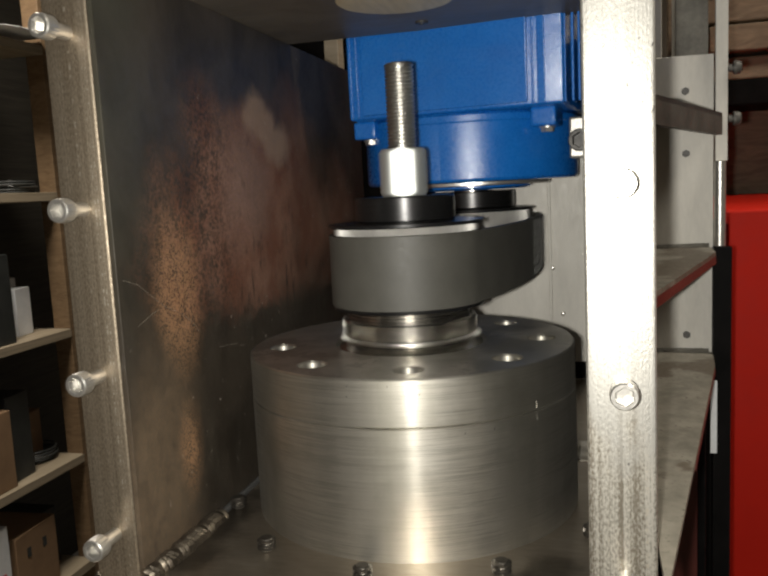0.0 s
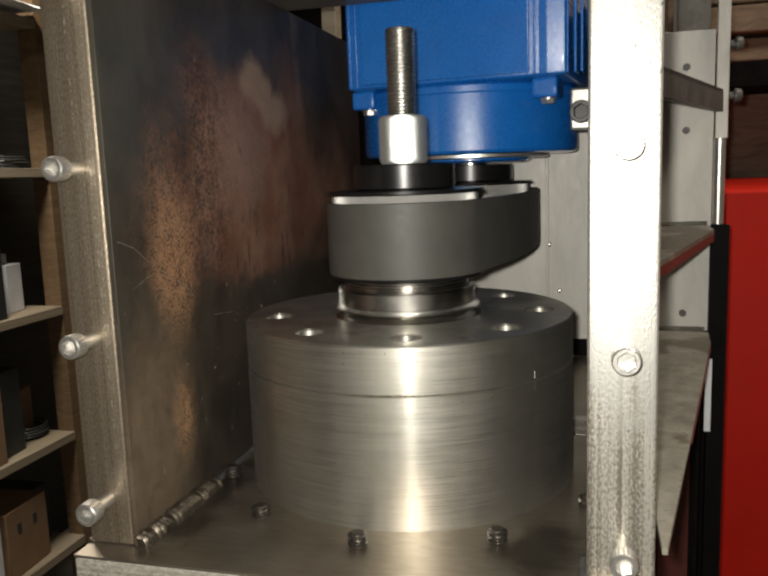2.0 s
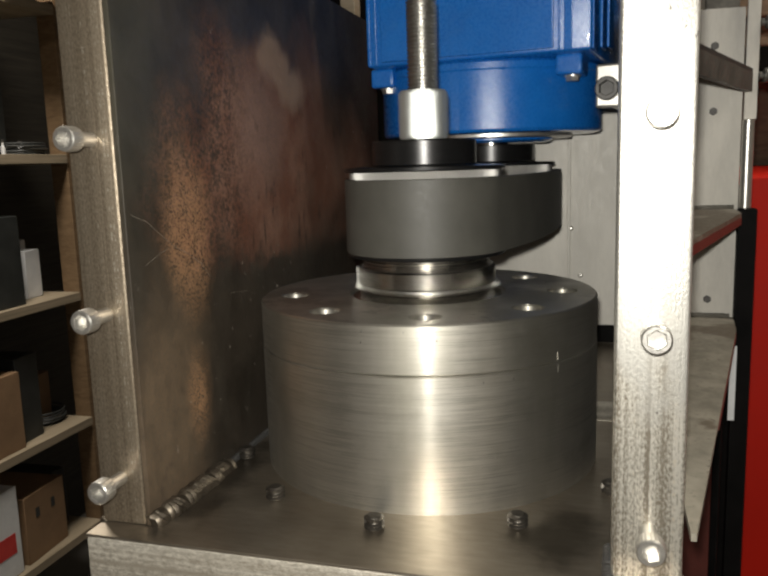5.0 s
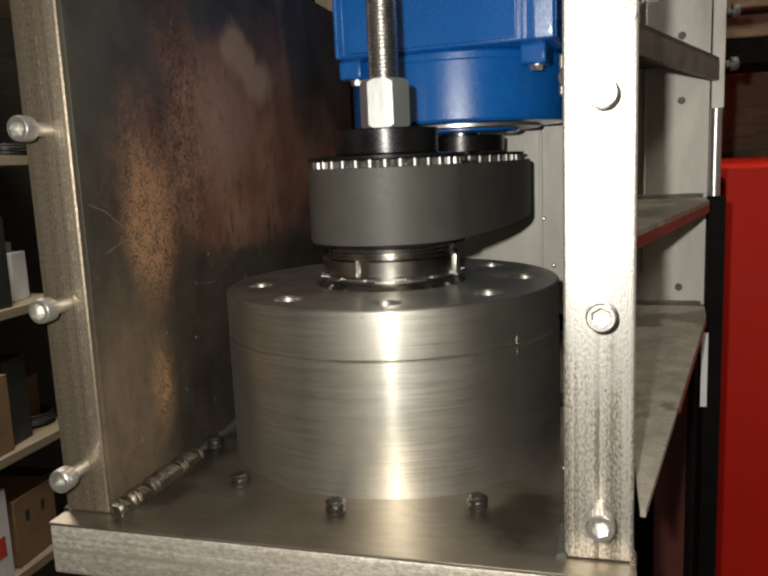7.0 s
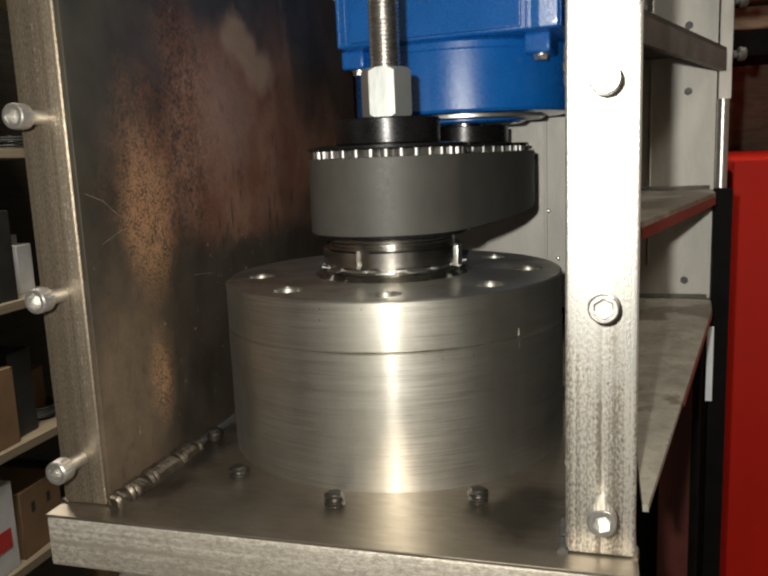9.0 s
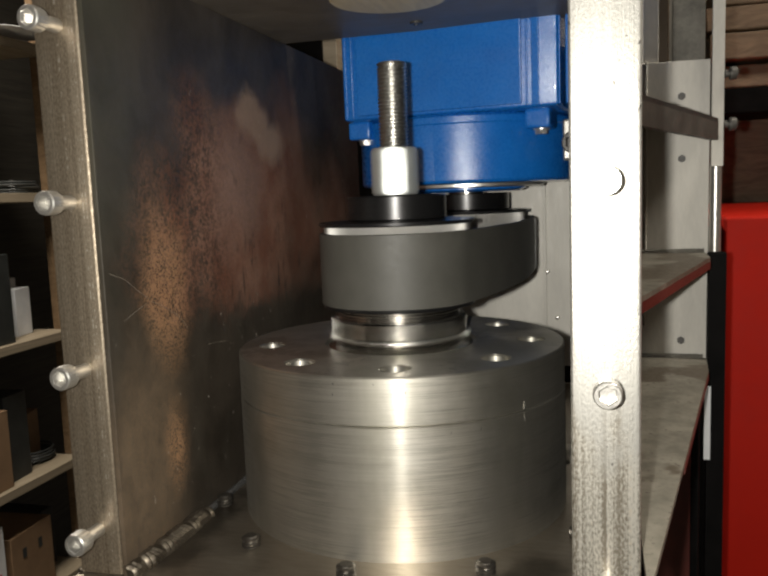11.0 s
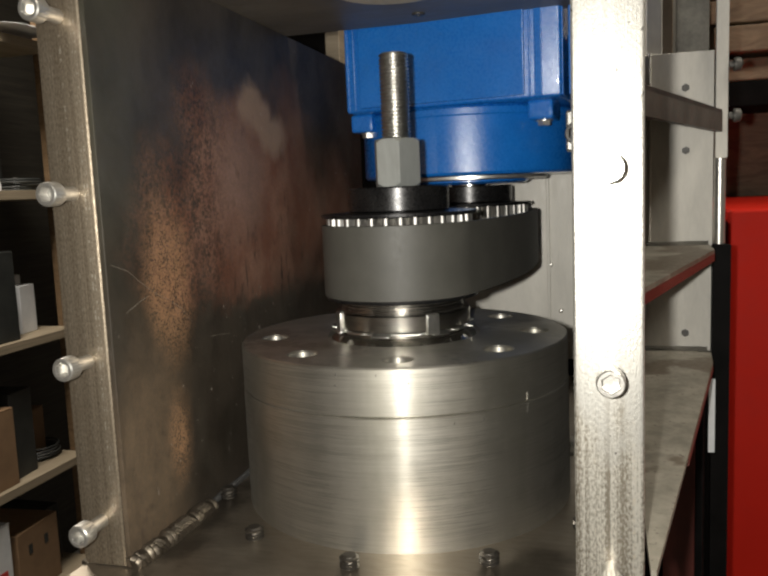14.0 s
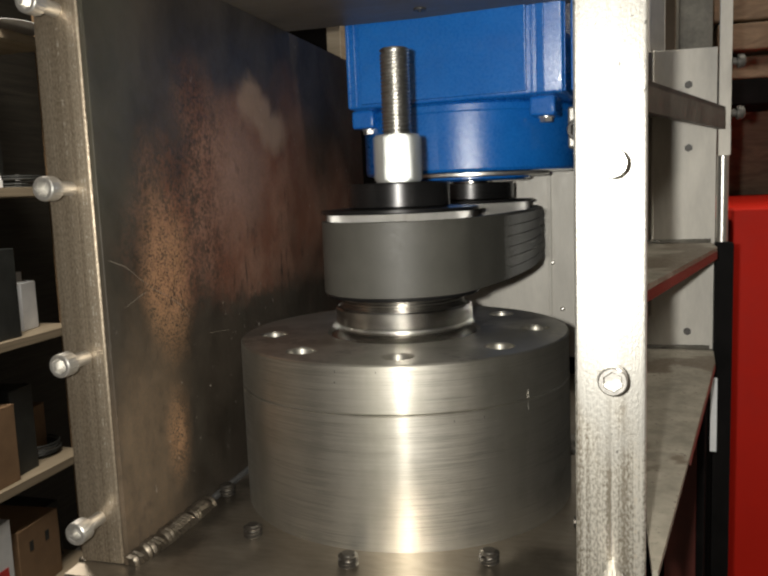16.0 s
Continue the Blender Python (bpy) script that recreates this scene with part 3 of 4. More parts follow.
    column = part("column", box(shape(), 7, 17, 14, 30, -149.9, -2.41, 0.3), DARKSTEEL, top, "steel column under the plate")
    part("cross_rail", box(shape(), -1.2, 23.8, 20, 24, -4.5, -0.15, 0.2), TUBE, top)
    return top


def brass_ring():
    bm = shape()
    lathe(bm, [(0, 27.42), (3.15, 27.42), (3.25, 27.5), (3.25, 27.715), (0, 27.715)], AX, AY, 96, False)
    solo("bush_ring", bm, BRASS, "turned brass bush set in the top plate", "bush")


def spindle_housing():
    top = thing("spindle_housing", "turned steel spindle housing bolted to the base plate", "housing", at=(AX, AY, 0))
    r = 9.12
    body = [(0, -0.23), (r - 0.03, -0.23), (r, -0.2), (r, 6.28), (r - 0.06, 6.33), (0, 6.33)]
    part("body", lathe(shape(), body, n=160, closed=False), TURNED, top)
    ring = lathe(shape(), [(0, 6.36), (r - 0.08, 6.36), (r - 0.02, 6.42), (r - 0.02, 8.62), (r - 0.1, 8.7), (4.3, 8.7), (4.2, 8.5), (0, 8.5)], n=160, closed=False)
    holes = shape()
    spots = [-163 + 42.3 * k for k in range(8)] + [173.0]
    spots = spots[:8]
    for a in spots:
        x, y = 7.3 * math.cos(radians(a)), 7.3 * math.sin(radians(a))
        lathe(holes, [(0, 7.7), (0.74, 7.7), (0.74, 8.63), (0.81, 8.69), (0.83, 9.2), (0, 9.2)], x, y, 28, False)
    ring = carved(ring, holes)
    cover = part("cover_ring", ring, TURNED, top, "bolted cover ring with counterbored holes")
    first = None
    for a in spots:
        m = cm(7.3 * math.cos(radians(a)), 7.3 * math.sin(radians(a)), 7.9, 90, 0, 0)
        m = cm(7.3 * math.cos(radians(a)), 7.3 * math.sin(radians(a)), 7.85) @ pose(0, 0, 0, -90, 0, 0)
        if first is None:
            first = part("cap_screw", cap_screw(0.6, 0.5, 0.2, 0.1), DARKSTEEL, cover, "sunk screw", at=m)
        else:
            again(first, m)
    for a, z0, z1 in ((-36, 6.42, 6.8), (-36, 5.83, 6.26), (-96.6, 8.3, 8.42), (-96.8, 7.8, 7.9), (-84.3, 8.32, 8.42), (-75.1, 7.92, 8.02), (-62.1, 5.9, 6.0), (-52.7, 5.9, 6.02)):
        spot = cm((r - 0.015) * math.cos(radians(a)), (r - 0.015) * math.sin(radians(a)), 0, 0, 0, a + 90)
        part("scribe_mark", box(shape(), -0.014, 0.014, -0.02, 0.02, z0, z1), ZINC if a == -36 else DARKSTEEL, top, "scribed mark", at=spot)
    part("seal_ring", lathe(shape(), [(2.5, 8.5), (4.1, 8.5), (4.1, 8.62), (3.5, 8.9), (2.5, 8.9)], n=80), POLISH, top)


def toothed(r_out, r_in, z0, z1, teeth):
    """A toothed pulley ring."""
    out = []
    for k in range(teeth):
        a = 2 * math.pi / teeth
        for f, r in ((0.0, r_out - 0.07), (0.07, r_out - 0.02), (0.21, r_out), (0.35, r_out - 0.02), (0.42, r_out - 0.07), (0.47, r_out - 0.2), (0.6, r_in + 0.12), (0.71, r_in), (0.82, r_in + 0.12), (0.95, r_out - 0.2)):
            out.append((r * math.cos(a * (k + f)), r * math.sin(a * (k + f))))
    return prism(shape(), out, z0, z1)


def spindle():
    """All that turns with the spindle."""
    top = thing("drive_spindle", "steel spindle with toothed pulley, black hub, hexagon nut and threaded rod", "spindle", at=(AX, AY, 0))
    wheel = part("pulley", toothed(4.1, 3.35, BELT_LOW + 0.1, 15.3, 32), TEETH, top, "bright toothed pulley", 42)
    part("flange", lathe(shape(), [(2.7, 15.305), (4.3, 15.305), (4.36, 15.36), (4.34, 15.5), (3.6, 15.56), (2.7, 15.56)], n=96), BLACKOX, wheel, "thin black flange")
    part("flange", lathe(shape(), [(2.7, 10.84), (4.26, 10.84), (4.28, 10.93), (4.26, 10.99), (2.7, 10.99)], n=96), BLACKOX, wheel)
    hub = part("hub", lathe(shape(), [(0.9, 15.6), (2.76, 15.6), (2.8, 15.64), (2.8, 16.82), (2.74, 16.9), (0.9, 16.9)], n=96), BLACKOX, top, "blued steel clamping hub")
    part("nut", hexagon(shape(), 2.34, 16.91, 19.5, 0.2, radians(0)), NUTMETAL, top, "tall hexagon nut, worn zinc", 20)
    part("threaded_rod", thread(0.82, 19.3, 24.1, 0.2, 0.1, 40), THREAD, top, "threaded rod end")
    part("sleeve", thread(3.45, 8.87, 10.83, 0.16, 0.05, 80), POLISH, top, "threaded steel sleeve")
    nut = lathe(shape(), [(3.0, 9.26), (3.7, 9.26), (3.78, 9.34), (3.78, 10.12), (3.7, 10.2), (3.0, 10.2)], n=96)
    cut = shape()
    for k in range(4):
        n0 = len(cut.verts)
        box(cut, -0.36, 0.36, -4.2, -3.5, 9.1, 10.4)
        turn_to(cut, Matrix.Rotation(radians(90 * k + 48), 4, "Z"), n0)
    ringnut = part("locknut", carved(nut, cut), POLISH, top, "slotted locknut")
    tab = shape()
    box(tab, -0.36, 0.36, -3.9, -3.56, 9.12, 10.2, 0.04)
    turn_to(tab, Matrix.Rotation(radians(48), 4, "Z"))
    tabs = part("lock_tab", tab, THREAD, ringnut, "bent locking tab")
    again(tabs, pose(0, 0, 0, 0, 0, 90))
    wash = shape()
    lathe(wash, [(3.0, 9.14), (3.66, 9.14), (3.66, 9.22), (3.0, 9.22)], n=80)
    for k in range(15):
        n0 = len(wash.verts)
        box(wash, -0.5, 0.5, -4.02, -3.55, 9.12, 9.2, 0.02)
        turn_to(wash, Matrix.Rotation(radians(24 * k), 4, "Z") @ Matrix.Translation((0, -3.7, 9.16)) @ Matrix.Rotation(radians(-12 if k % 2 else 9), 4, "X") @ Matrix.Translation((0, 3.7, -9.16)), n0)
    part("lock_washer", wash, THREAD, top, "toothed lock washer")
    return top


def motor_pulley():
    top = thing("motor_pulley", "toothed steel pulley with black hub on the motor shaft", "pulley", at=(MX, MY, 0))
    wheel = part("pulley", toothed(4.5, 3.8, BELT_LOW + 0.1, 15.3, 35), TEETH, top, "", 42)
    part("flange", lathe(shape(), [(2.0, 15.305), (4.68, 15.305), (4.74, 15.36), (4.7, 15.5), (2.0, 15.56)], n=96), BLACKOX, wheel, "thin black flange")
    part("flange", lathe(shape(), [(2.0, 10.86), (4.7, 10.86), (4.7, 10.99), (2.0, 10.99)], n=96), BLACKOX, wheel)
    part("hub", lathe(shape(), [(1.2, 15.6), (3.2, 15.6), (3.24, 15.65), (3.24, 16.75), (3.18, 16.82), (1.2, 16.82)], n=80), BLACKOX, top, "blued steel hub")
    part("shaft", lathe(shape(), [(0, 11), (1.4, 11), (1.4, 18.4), (0, 18.4)], n=40, closed=False), POLISH, top)
    return top


# ---- the belt ----


def belt_course():
    """The belt's way, right-hand span first: its length and place(s), the point, its outward normal and its tangent at s."""
    dx, dy = MX - AX, MY - AY
    d = math.hypot(dx, dy)
    base, lean = math.atan2(dy, dx), math.asin((R2 - R1) / d)
    right, left = base - math.pi / 2 - lean, base + math.pi / 2 + lean
    free = math.sqrt(d * d - (R2 - R1) ** 2)
    arc1, arc2 = R1 * (2 * math.pi - (left - right)), R2 * (left - right)
    total = 2 * free + arc1 + arc2

    def place(s):
        s %= total
        bowed = s - total if s > total - R2 * SLACK else s
        if bowed < free + R1 * SLACK:                  # from the motor to the spindle, on the right: slack, so it bows outwards
            long = free + (R1 + R2) * SLACK
            u = (bowed + R2 * SLACK) / long
            n0, n1 = [Vector((math.cos(a), math.sin(a), 0)) for a in (right + SLACK, right - SLACK)]
            p, q = Vector((MX, MY, 0)) + n0 * R2, Vector((AX, AY, 0)) + n1 * R1
            v, w = [Vector((n.y, -n.x, 0)) * long for n in (n0, n1)]
            point = p * (2 * u ** 3 - 3 * u * u + 1) + v * (u ** 3 - 2 * u * u + u) + q * (3 * u * u - 2 * u ** 3) + w * (u ** 3 - u * u)
            way = p * (6 * u * u - 6 * u) + v * (3 * u * u - 4 * u + 1) + q * (6 * u - 6 * u * u) + w * (3 * u * u - 2 * u)
            return point, Vector((-way.y, way.x, 0)).normalized()
        s -= free
        if s < arc1:                                   # round the front of the spindle
            a = right - s / R1
            n = Vector((math.cos(a), math.sin(a), 0))
            return Vector((AX, AY, 0)) + n * R1, n
        s -= arc1
        if s < free:
            n = Vector((math.cos(left), math.sin(left), 0))
            p = Vector((AX, AY, 0)) + n * R1
            q = Vector((MX, MY, 0)) + n * R2
            return p.lerp(q, s / free), n
        s -= free
        a = left - s / R2
        n = Vector((math.cos(a), math.sin(a), 0))
        return Vector((MX, MY, 0)) + n * R2, n

    return total, place, free, arc1


BELT_LENGTH, belt_place, SPAN, ARC = belt_course()


def belt():
    """A loop of toothed belt; the print on it rides round in short stiff pieces."""
    top = thing("drive_belt", "wide black toothed rubber drive belt with white print", "belt")
    bm = shape()
    n = 260
    rings = []
    for k in range(n):
        p, nor = belt_place(BELT_LENGTH * k / n)
        prof = ((0, BELT_LOW + 0.03), (0, BELT_HIGH - 0.03), (-0.03, BELT_HIGH), (-0.3, BELT_HIGH), (-0.3, BELT_LOW), (-0.03, BELT_LOW))
        rings.append([bm.verts.new((p.x + nor.x * o, p.y + nor.y * o, z)) for o, z in prof])
    for k in range(n):
        a, b = rings[k], rings[(k + 1) % n]
        for j in range(6):
            bm.faces.new((a[j], a[(j + 1) % 6], b[(j + 1) % 6], b[j]))
    part("band", bm, RUBBER, top)
    # the leading pieces bear broad bars, the trailing ones bars split by a fine line
    broad, split = shape(), shape()
    for j in range(6):
        z = BELT_LOW + 0.1 + j * 0.62
        box(broad, -0.505, 0.505, -0.05, 0.0, z, z + 0.56)
        box(split, -0.505, 0.505, -0.05, 0.0, z, z + 0.2)
        box(split, -0.505, 0.505, -0.05, 0.0, z + 0.25, z + 0.45)
    tail = part("print_piece", split, PRINT, top, "white lines of print in pairs")
    head = part("print_piece", broad, PRINT, top, "broad white lines of print")
    pieces = [tail] + [again(tail, Matrix()) for _ in range(10)] + [head] + [again(head, Matrix()) for _ in range(8)]
    return top, pieces


# ---- the motor ----


def motor():
    top = thing("electric_motor", "blue enamelled electric motor hung shaft downwards", "motor")
    top.matrix_basis = cm(MX, MY, 0, 0, 0, -8) @ cm(-MX, -MY, 0)
    x0, x1, y0, y1 = 6.1, 21.2, 24.35, 40.0
    body = part("housing", box(shape(), x0, x1, y0, y1, 22.2, 46, 0.25, 3), BLUE, top)
    part("front_panel", box(shape(), 7.3, 18.9, 24.05, 24.34, 22.45, 45.5, 0.08), BLUE, body)
    for x, w in ((6.35, 0.2), (6.85, 0.12), (19.2, 0.14), (19.75, 0.5), (20.6, 0.16), (21.2, 0.16), (21.7, 0.16), (22.1, 0.16)):
        part("fin", box(shape(), x - w / 2, x + w / 2, 24.1 + (0.15 if x < 20 else 0.5), 26.5, 22.3, 45.5, 0.05), BLUE, body)
    shield = lathe(shape(), [(0, 17.5), (7.6, 17.5), (7.9, 17.56), (8.05, 17.75), (8.05, 21.5), (8.12, 21.6), (8.12, 22.0), (7.9, 22.19), (0, 22.19)], MX, MY, 96, False)
    end = part("end_shield", shield, BLUE, top)
    part("spigot_ring", lathe(shape(), [(4.6, 17.22), (5.8, 17.22), (5.95, 17.3), (5.95, 17.49), (4.6, 17.49)], MX, MY, 80), ZINC, end, "bare machined spigot ring")
    part("shaft_boss", lathe(shape(), [(1.5, 16.95), (4.2, 16.95), (4.55, 17.1), (4.55, 17.49), (1.5, 17.49)], MX, MY, 64), BLUE, end)
    for x in (6.65, 19.55):
        lug = part("lug", box(shape(), x - 0.85, x + 0.85, 25.6, 28.2, 20.95, 22.25, 0.2), BLUE, end)
        bolt = hexagon(shape(), 0.8, -0.35, 0.0, 0.05)
        part("hex_bolt", bolt, ZINC, lug, "zinc hexagon bolt head", 20, at=cm(x + 0.1, 26.6, 20.94))
        part("washer", lathe(shape(), [(0, 0), (0.55, 0), (0.55, -0.08), (0, -0.08)], n=24, closed=False), ZINC, lug, at=cm(x + 0.1, 26.6, 20.95))
    foot = part("mounting_foot", box(shape(), 21.4, 23.7, 24.5, 25.2, 18.7, 21.3, 0.15), ZINC, top, "zinc mounting foot")
    part("cap_screw", cap_screw(0.72, 0.8, 0.3, 0.3), DARKSTEEL, foot, "dark socket screw", at=cm(22.15, 24.2, 19.8))
    part("foot_web", box(shape(), 21.8, 23.5, 25.2, 39.0, 18.9, 21.2, 0.1), ZINC, top)


# ---- the frame behind the housing ----


def back_frame():
    top = thing("shelf_stand", "galvanised machine stand with welded shelf plates", "stand")
    plate = part("back_plate", box(shape(), 8.0, 31.35, 41.02, 41.35, 1.3, 26.9, 0.05), GALV, top, "streaked galvanised back plate")
    part("folded_edge", box(shape(), 17.9, 18.15, 40.6, 41.0, -5, 17.5, 0.04), GALV, plate)
    bolt = None
    for x, z in ((29.15, 24.05), (29.2, 19.0), (29.25, 3.75)):
        if bolt is None:
            bolt = part("bolt_head", hexagon(shape(), 0.55, -0.3, 0.0, 0.05), DARKSTEEL, plate, at=cm(x, 41.0, z) @ pose(0, 0, 0, -90))
        else:
            again(bolt, cm(x, 41.0, z) @ pose(0, 0, 0, -90))
    part("weld_seam", bead([(26.4, 41.0, 27), (26.35, 41.0, 5)], 0.13, 9), GALV, plate, "thin upright weld seam")
    rivet = part("rivet", lathe(shape(), [(0, 0.16), (0.12, 0.13), (0.2, 0.0), (0, 0)], n=22, closed=False), ZINC, plate, at=cm(18.2, 41.0, 9.7) @ pose(0, 0, 0, 90))
    again(rivet, cm(19.03, 41.0, 5.6) @ pose(0, 0, 0, 90))
    for z, t, line, mat, edge in ((11.2, 0.9, ((31.1, 41.0), (30.85, 36.2), (25.7, 18.1), (24.4, 13.6)), STAINED, OXIDE),
                                  (2.25, 0.7, ((31.3, 41.0), (30.85, 36.3), (24.15, 0.9), (24.0, 0.9)), STAINED, OXIDE),
                                  (21.95, 1.7, ((31.6, 40.9), (31.6, 38.6), (27.0, 25.0), (24.3, 17.0)), DARKSTEEL, CLUTTER)):
        inner = [(23.95, line[-1][1]), (23.95, 41.0)]
        shelf = part("shelf_plate", prism(shape(), list(line) + inner, z - 0.3, z), mat, top, "welded shelf plate with worn paint")
        way = line[1:] if z > 5 else ((30.85, 36.3), (26.7, 14.4))
        rim = [(x + 0.02, y - 0.02) for x, y in way] + [(x - 0.5, y) for x, y in way[::-1]]
        # edge bars: dark red on the two lower shelves, grey on the top one
        part("edge_bar", prism(shape(), rim, z - t, z - 0.303), edge, shelf, "dark red edge bar")
        part("weld_bead", bead([(24.5, 40.95, z + 0.05), (31.0, 40.95, z + 0.05)], 0.28, int(z)), GREYPAINT, shelf)
    strip = part("flat_bar", box(shape(), 31.42, 32.35, 40.6, 41.0, 18.25, 60, 0.05), GALV, top, "zinc flat bar")
    for z in (25.6, 21.6):
        part("bolt_head", lathe(shape(), [(0, 0), (0.3, 0), (0.3, 0.35), (0.52, 0.36), (0.56, 0.5), (0.52, 0.85), (0.3, 0.98), (0, 1.0)], n=24, closed=False), CLUTTER, strip, at=cm(32.4, 40.8, z) @ pose(0, 0, 0, 0, 90, 0))
    rod = lathe(shape(), [(0, 11.3), (0.46, 11.3), (0.46, 18.24), (0, 18.24)], 31.8, 40.7, 24, False)
    part("round_rod", rod, ZINC, top, "bright round rod")
    part("black_bar", box(shape(), 31.25, 32.65, 40.0, 41.0, -149.9, 11.25, 0.1), BLACKPAINT, top, "black painted upright bar")
    part("upright", box(shape(), 26.2, 27.4, 41.4, 44.0, 1.3, 60, 0.1), GALV, top)
    part("upright", box(shape(), 28.6, 31.2, 43.0, 46.0, 1.3, 60, 0.1), GREYPAINT, top)
    part("leg", box(shape(), 10, 31.0, 42.0, 46.0, -149.9, 1.25, 0.2), BLACKPAINT, top, "black painted leg panel")
    part("leg_stripe", box(shape(), 27.6, 30.2, 41.4, 41.98, -149.9, 1.25, 0.1), OXIDE, top, "dark red strip")
    part("tag", box(shape(), 31.0, 31.5, 39.6, 39.7, -6.2, 0.1), PAPER, top, "strip of white plastic")


def red_cabinet():
    top = thing("red_cabinet", "red enamelled steel machine cabinet standing on the floor", "cabinet")
    part("body", box(shape(), 36.3, 110, 66, 130, -145, 13.1, 0.6, 3), RED, top)
    part("plinth", box(shape(), 38, 108, 68, 128, -149.9, -145.1, 0.2), BLACKPAINT, top)
    part("black_edge", box(shape(), 34.2, 36.2, 66.2, 68.5, -149.9, 12, 0.2), BLACKPAINT, top, "black corner strip")


def timber_stack():
    rows = [(40.5, 110, 36.5, 4.2, 3.0), (41.0, 112, 32.2, 3.6, 0.0), (40.0, 111, 41.2, 3.8, 5.0), (42.0, 113, 45.6, 4.0, 2.0)]
    for x, y, z, h, d in rows:
        solo("timber_beam", box(shape(), x, x + 120, y, y + 14, z, z + h, 0.3), OLDWOOD, "rough sawn timber beam stacked on a rack", "timber", "timber stack")
    rack = thing("timber_rack", "dark steel rack holding timber", "rack")
    part("beam", box(shape(), 39, 170, 112, 128, 28, 32.15, 0.3), BLACKPAINT, rack)
    part("panel", box(shape(), 36, 170, 129, 132, -149, 80, 0.3), OLDWOOD, rack, "brown board behind the rack")
    for x in (60, 150):
        part("upright", box(shape(), x, x + 6, 118, 126, -149.9, 28, 0.3), BLACKPAINT, rack)
    solo("timber_post", box(shape(), -6.2, -4.6, 54, 56, -149.9, 75, 0.1), PINE, "thin pine post behind the machine", "post")
    # black block added for the shade seen through the gap behind the box
    shelf = thing("dark_cupboard", "black block added behind the machine as the dark of the room", "cupboard")
    part("body", box(shape(), -60, 20, 95, 130, -149.9, 90, 0.4), BLACKPAINT, shelf)


# ---- the shelving by the west wall ----


def shelving():
    rack = thing("shelving_rack", "pine shelving rack, filled with workshop clutter", "shelf")
    for y in (20, 118, 217):
        for x in (-168,):
            part("upright", box(shape(), x - 3.5, x + 3.5, y - 4.2, y + 4.2, -149.9, 120, 0.3), KNOTTY, rack)
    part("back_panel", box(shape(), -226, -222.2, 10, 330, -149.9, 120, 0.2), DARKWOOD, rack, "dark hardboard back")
    for z in (20.7, -29.3, -77.2, -118.6, 72):
        part("board", box(shape(), -222, -164, 10, 212.7, z - 1.7, z + 1.5, 0.25), PINE, rack, "dusty pine shelf board")


def carton(name, x, y, z, sx, sy, sz, mat, label, category, turn=0, lid=True):
    top = tagged(new(name), label, category)
    top.matrix_basis = cm(x, y, z, 0, 0, turn)
    bm = box(shape(), -sx / 2, sx / 2, -sy / 2, sy / 2, 0, sz, 0.35)
    part("body", bm, mat, top)
    if lid:
        part("flap", box(shape(), -sx / 2, sx / 2, -sy / 2, -0.2, sz + 0.02, sz + 0.35, 0.05), mat, top)
        part("flap", box(shape(), -sx / 2, sx / 2, 0.2, sy / 2, sz + 0.02, sz + 0.35, 0.05), mat, top)
    return top


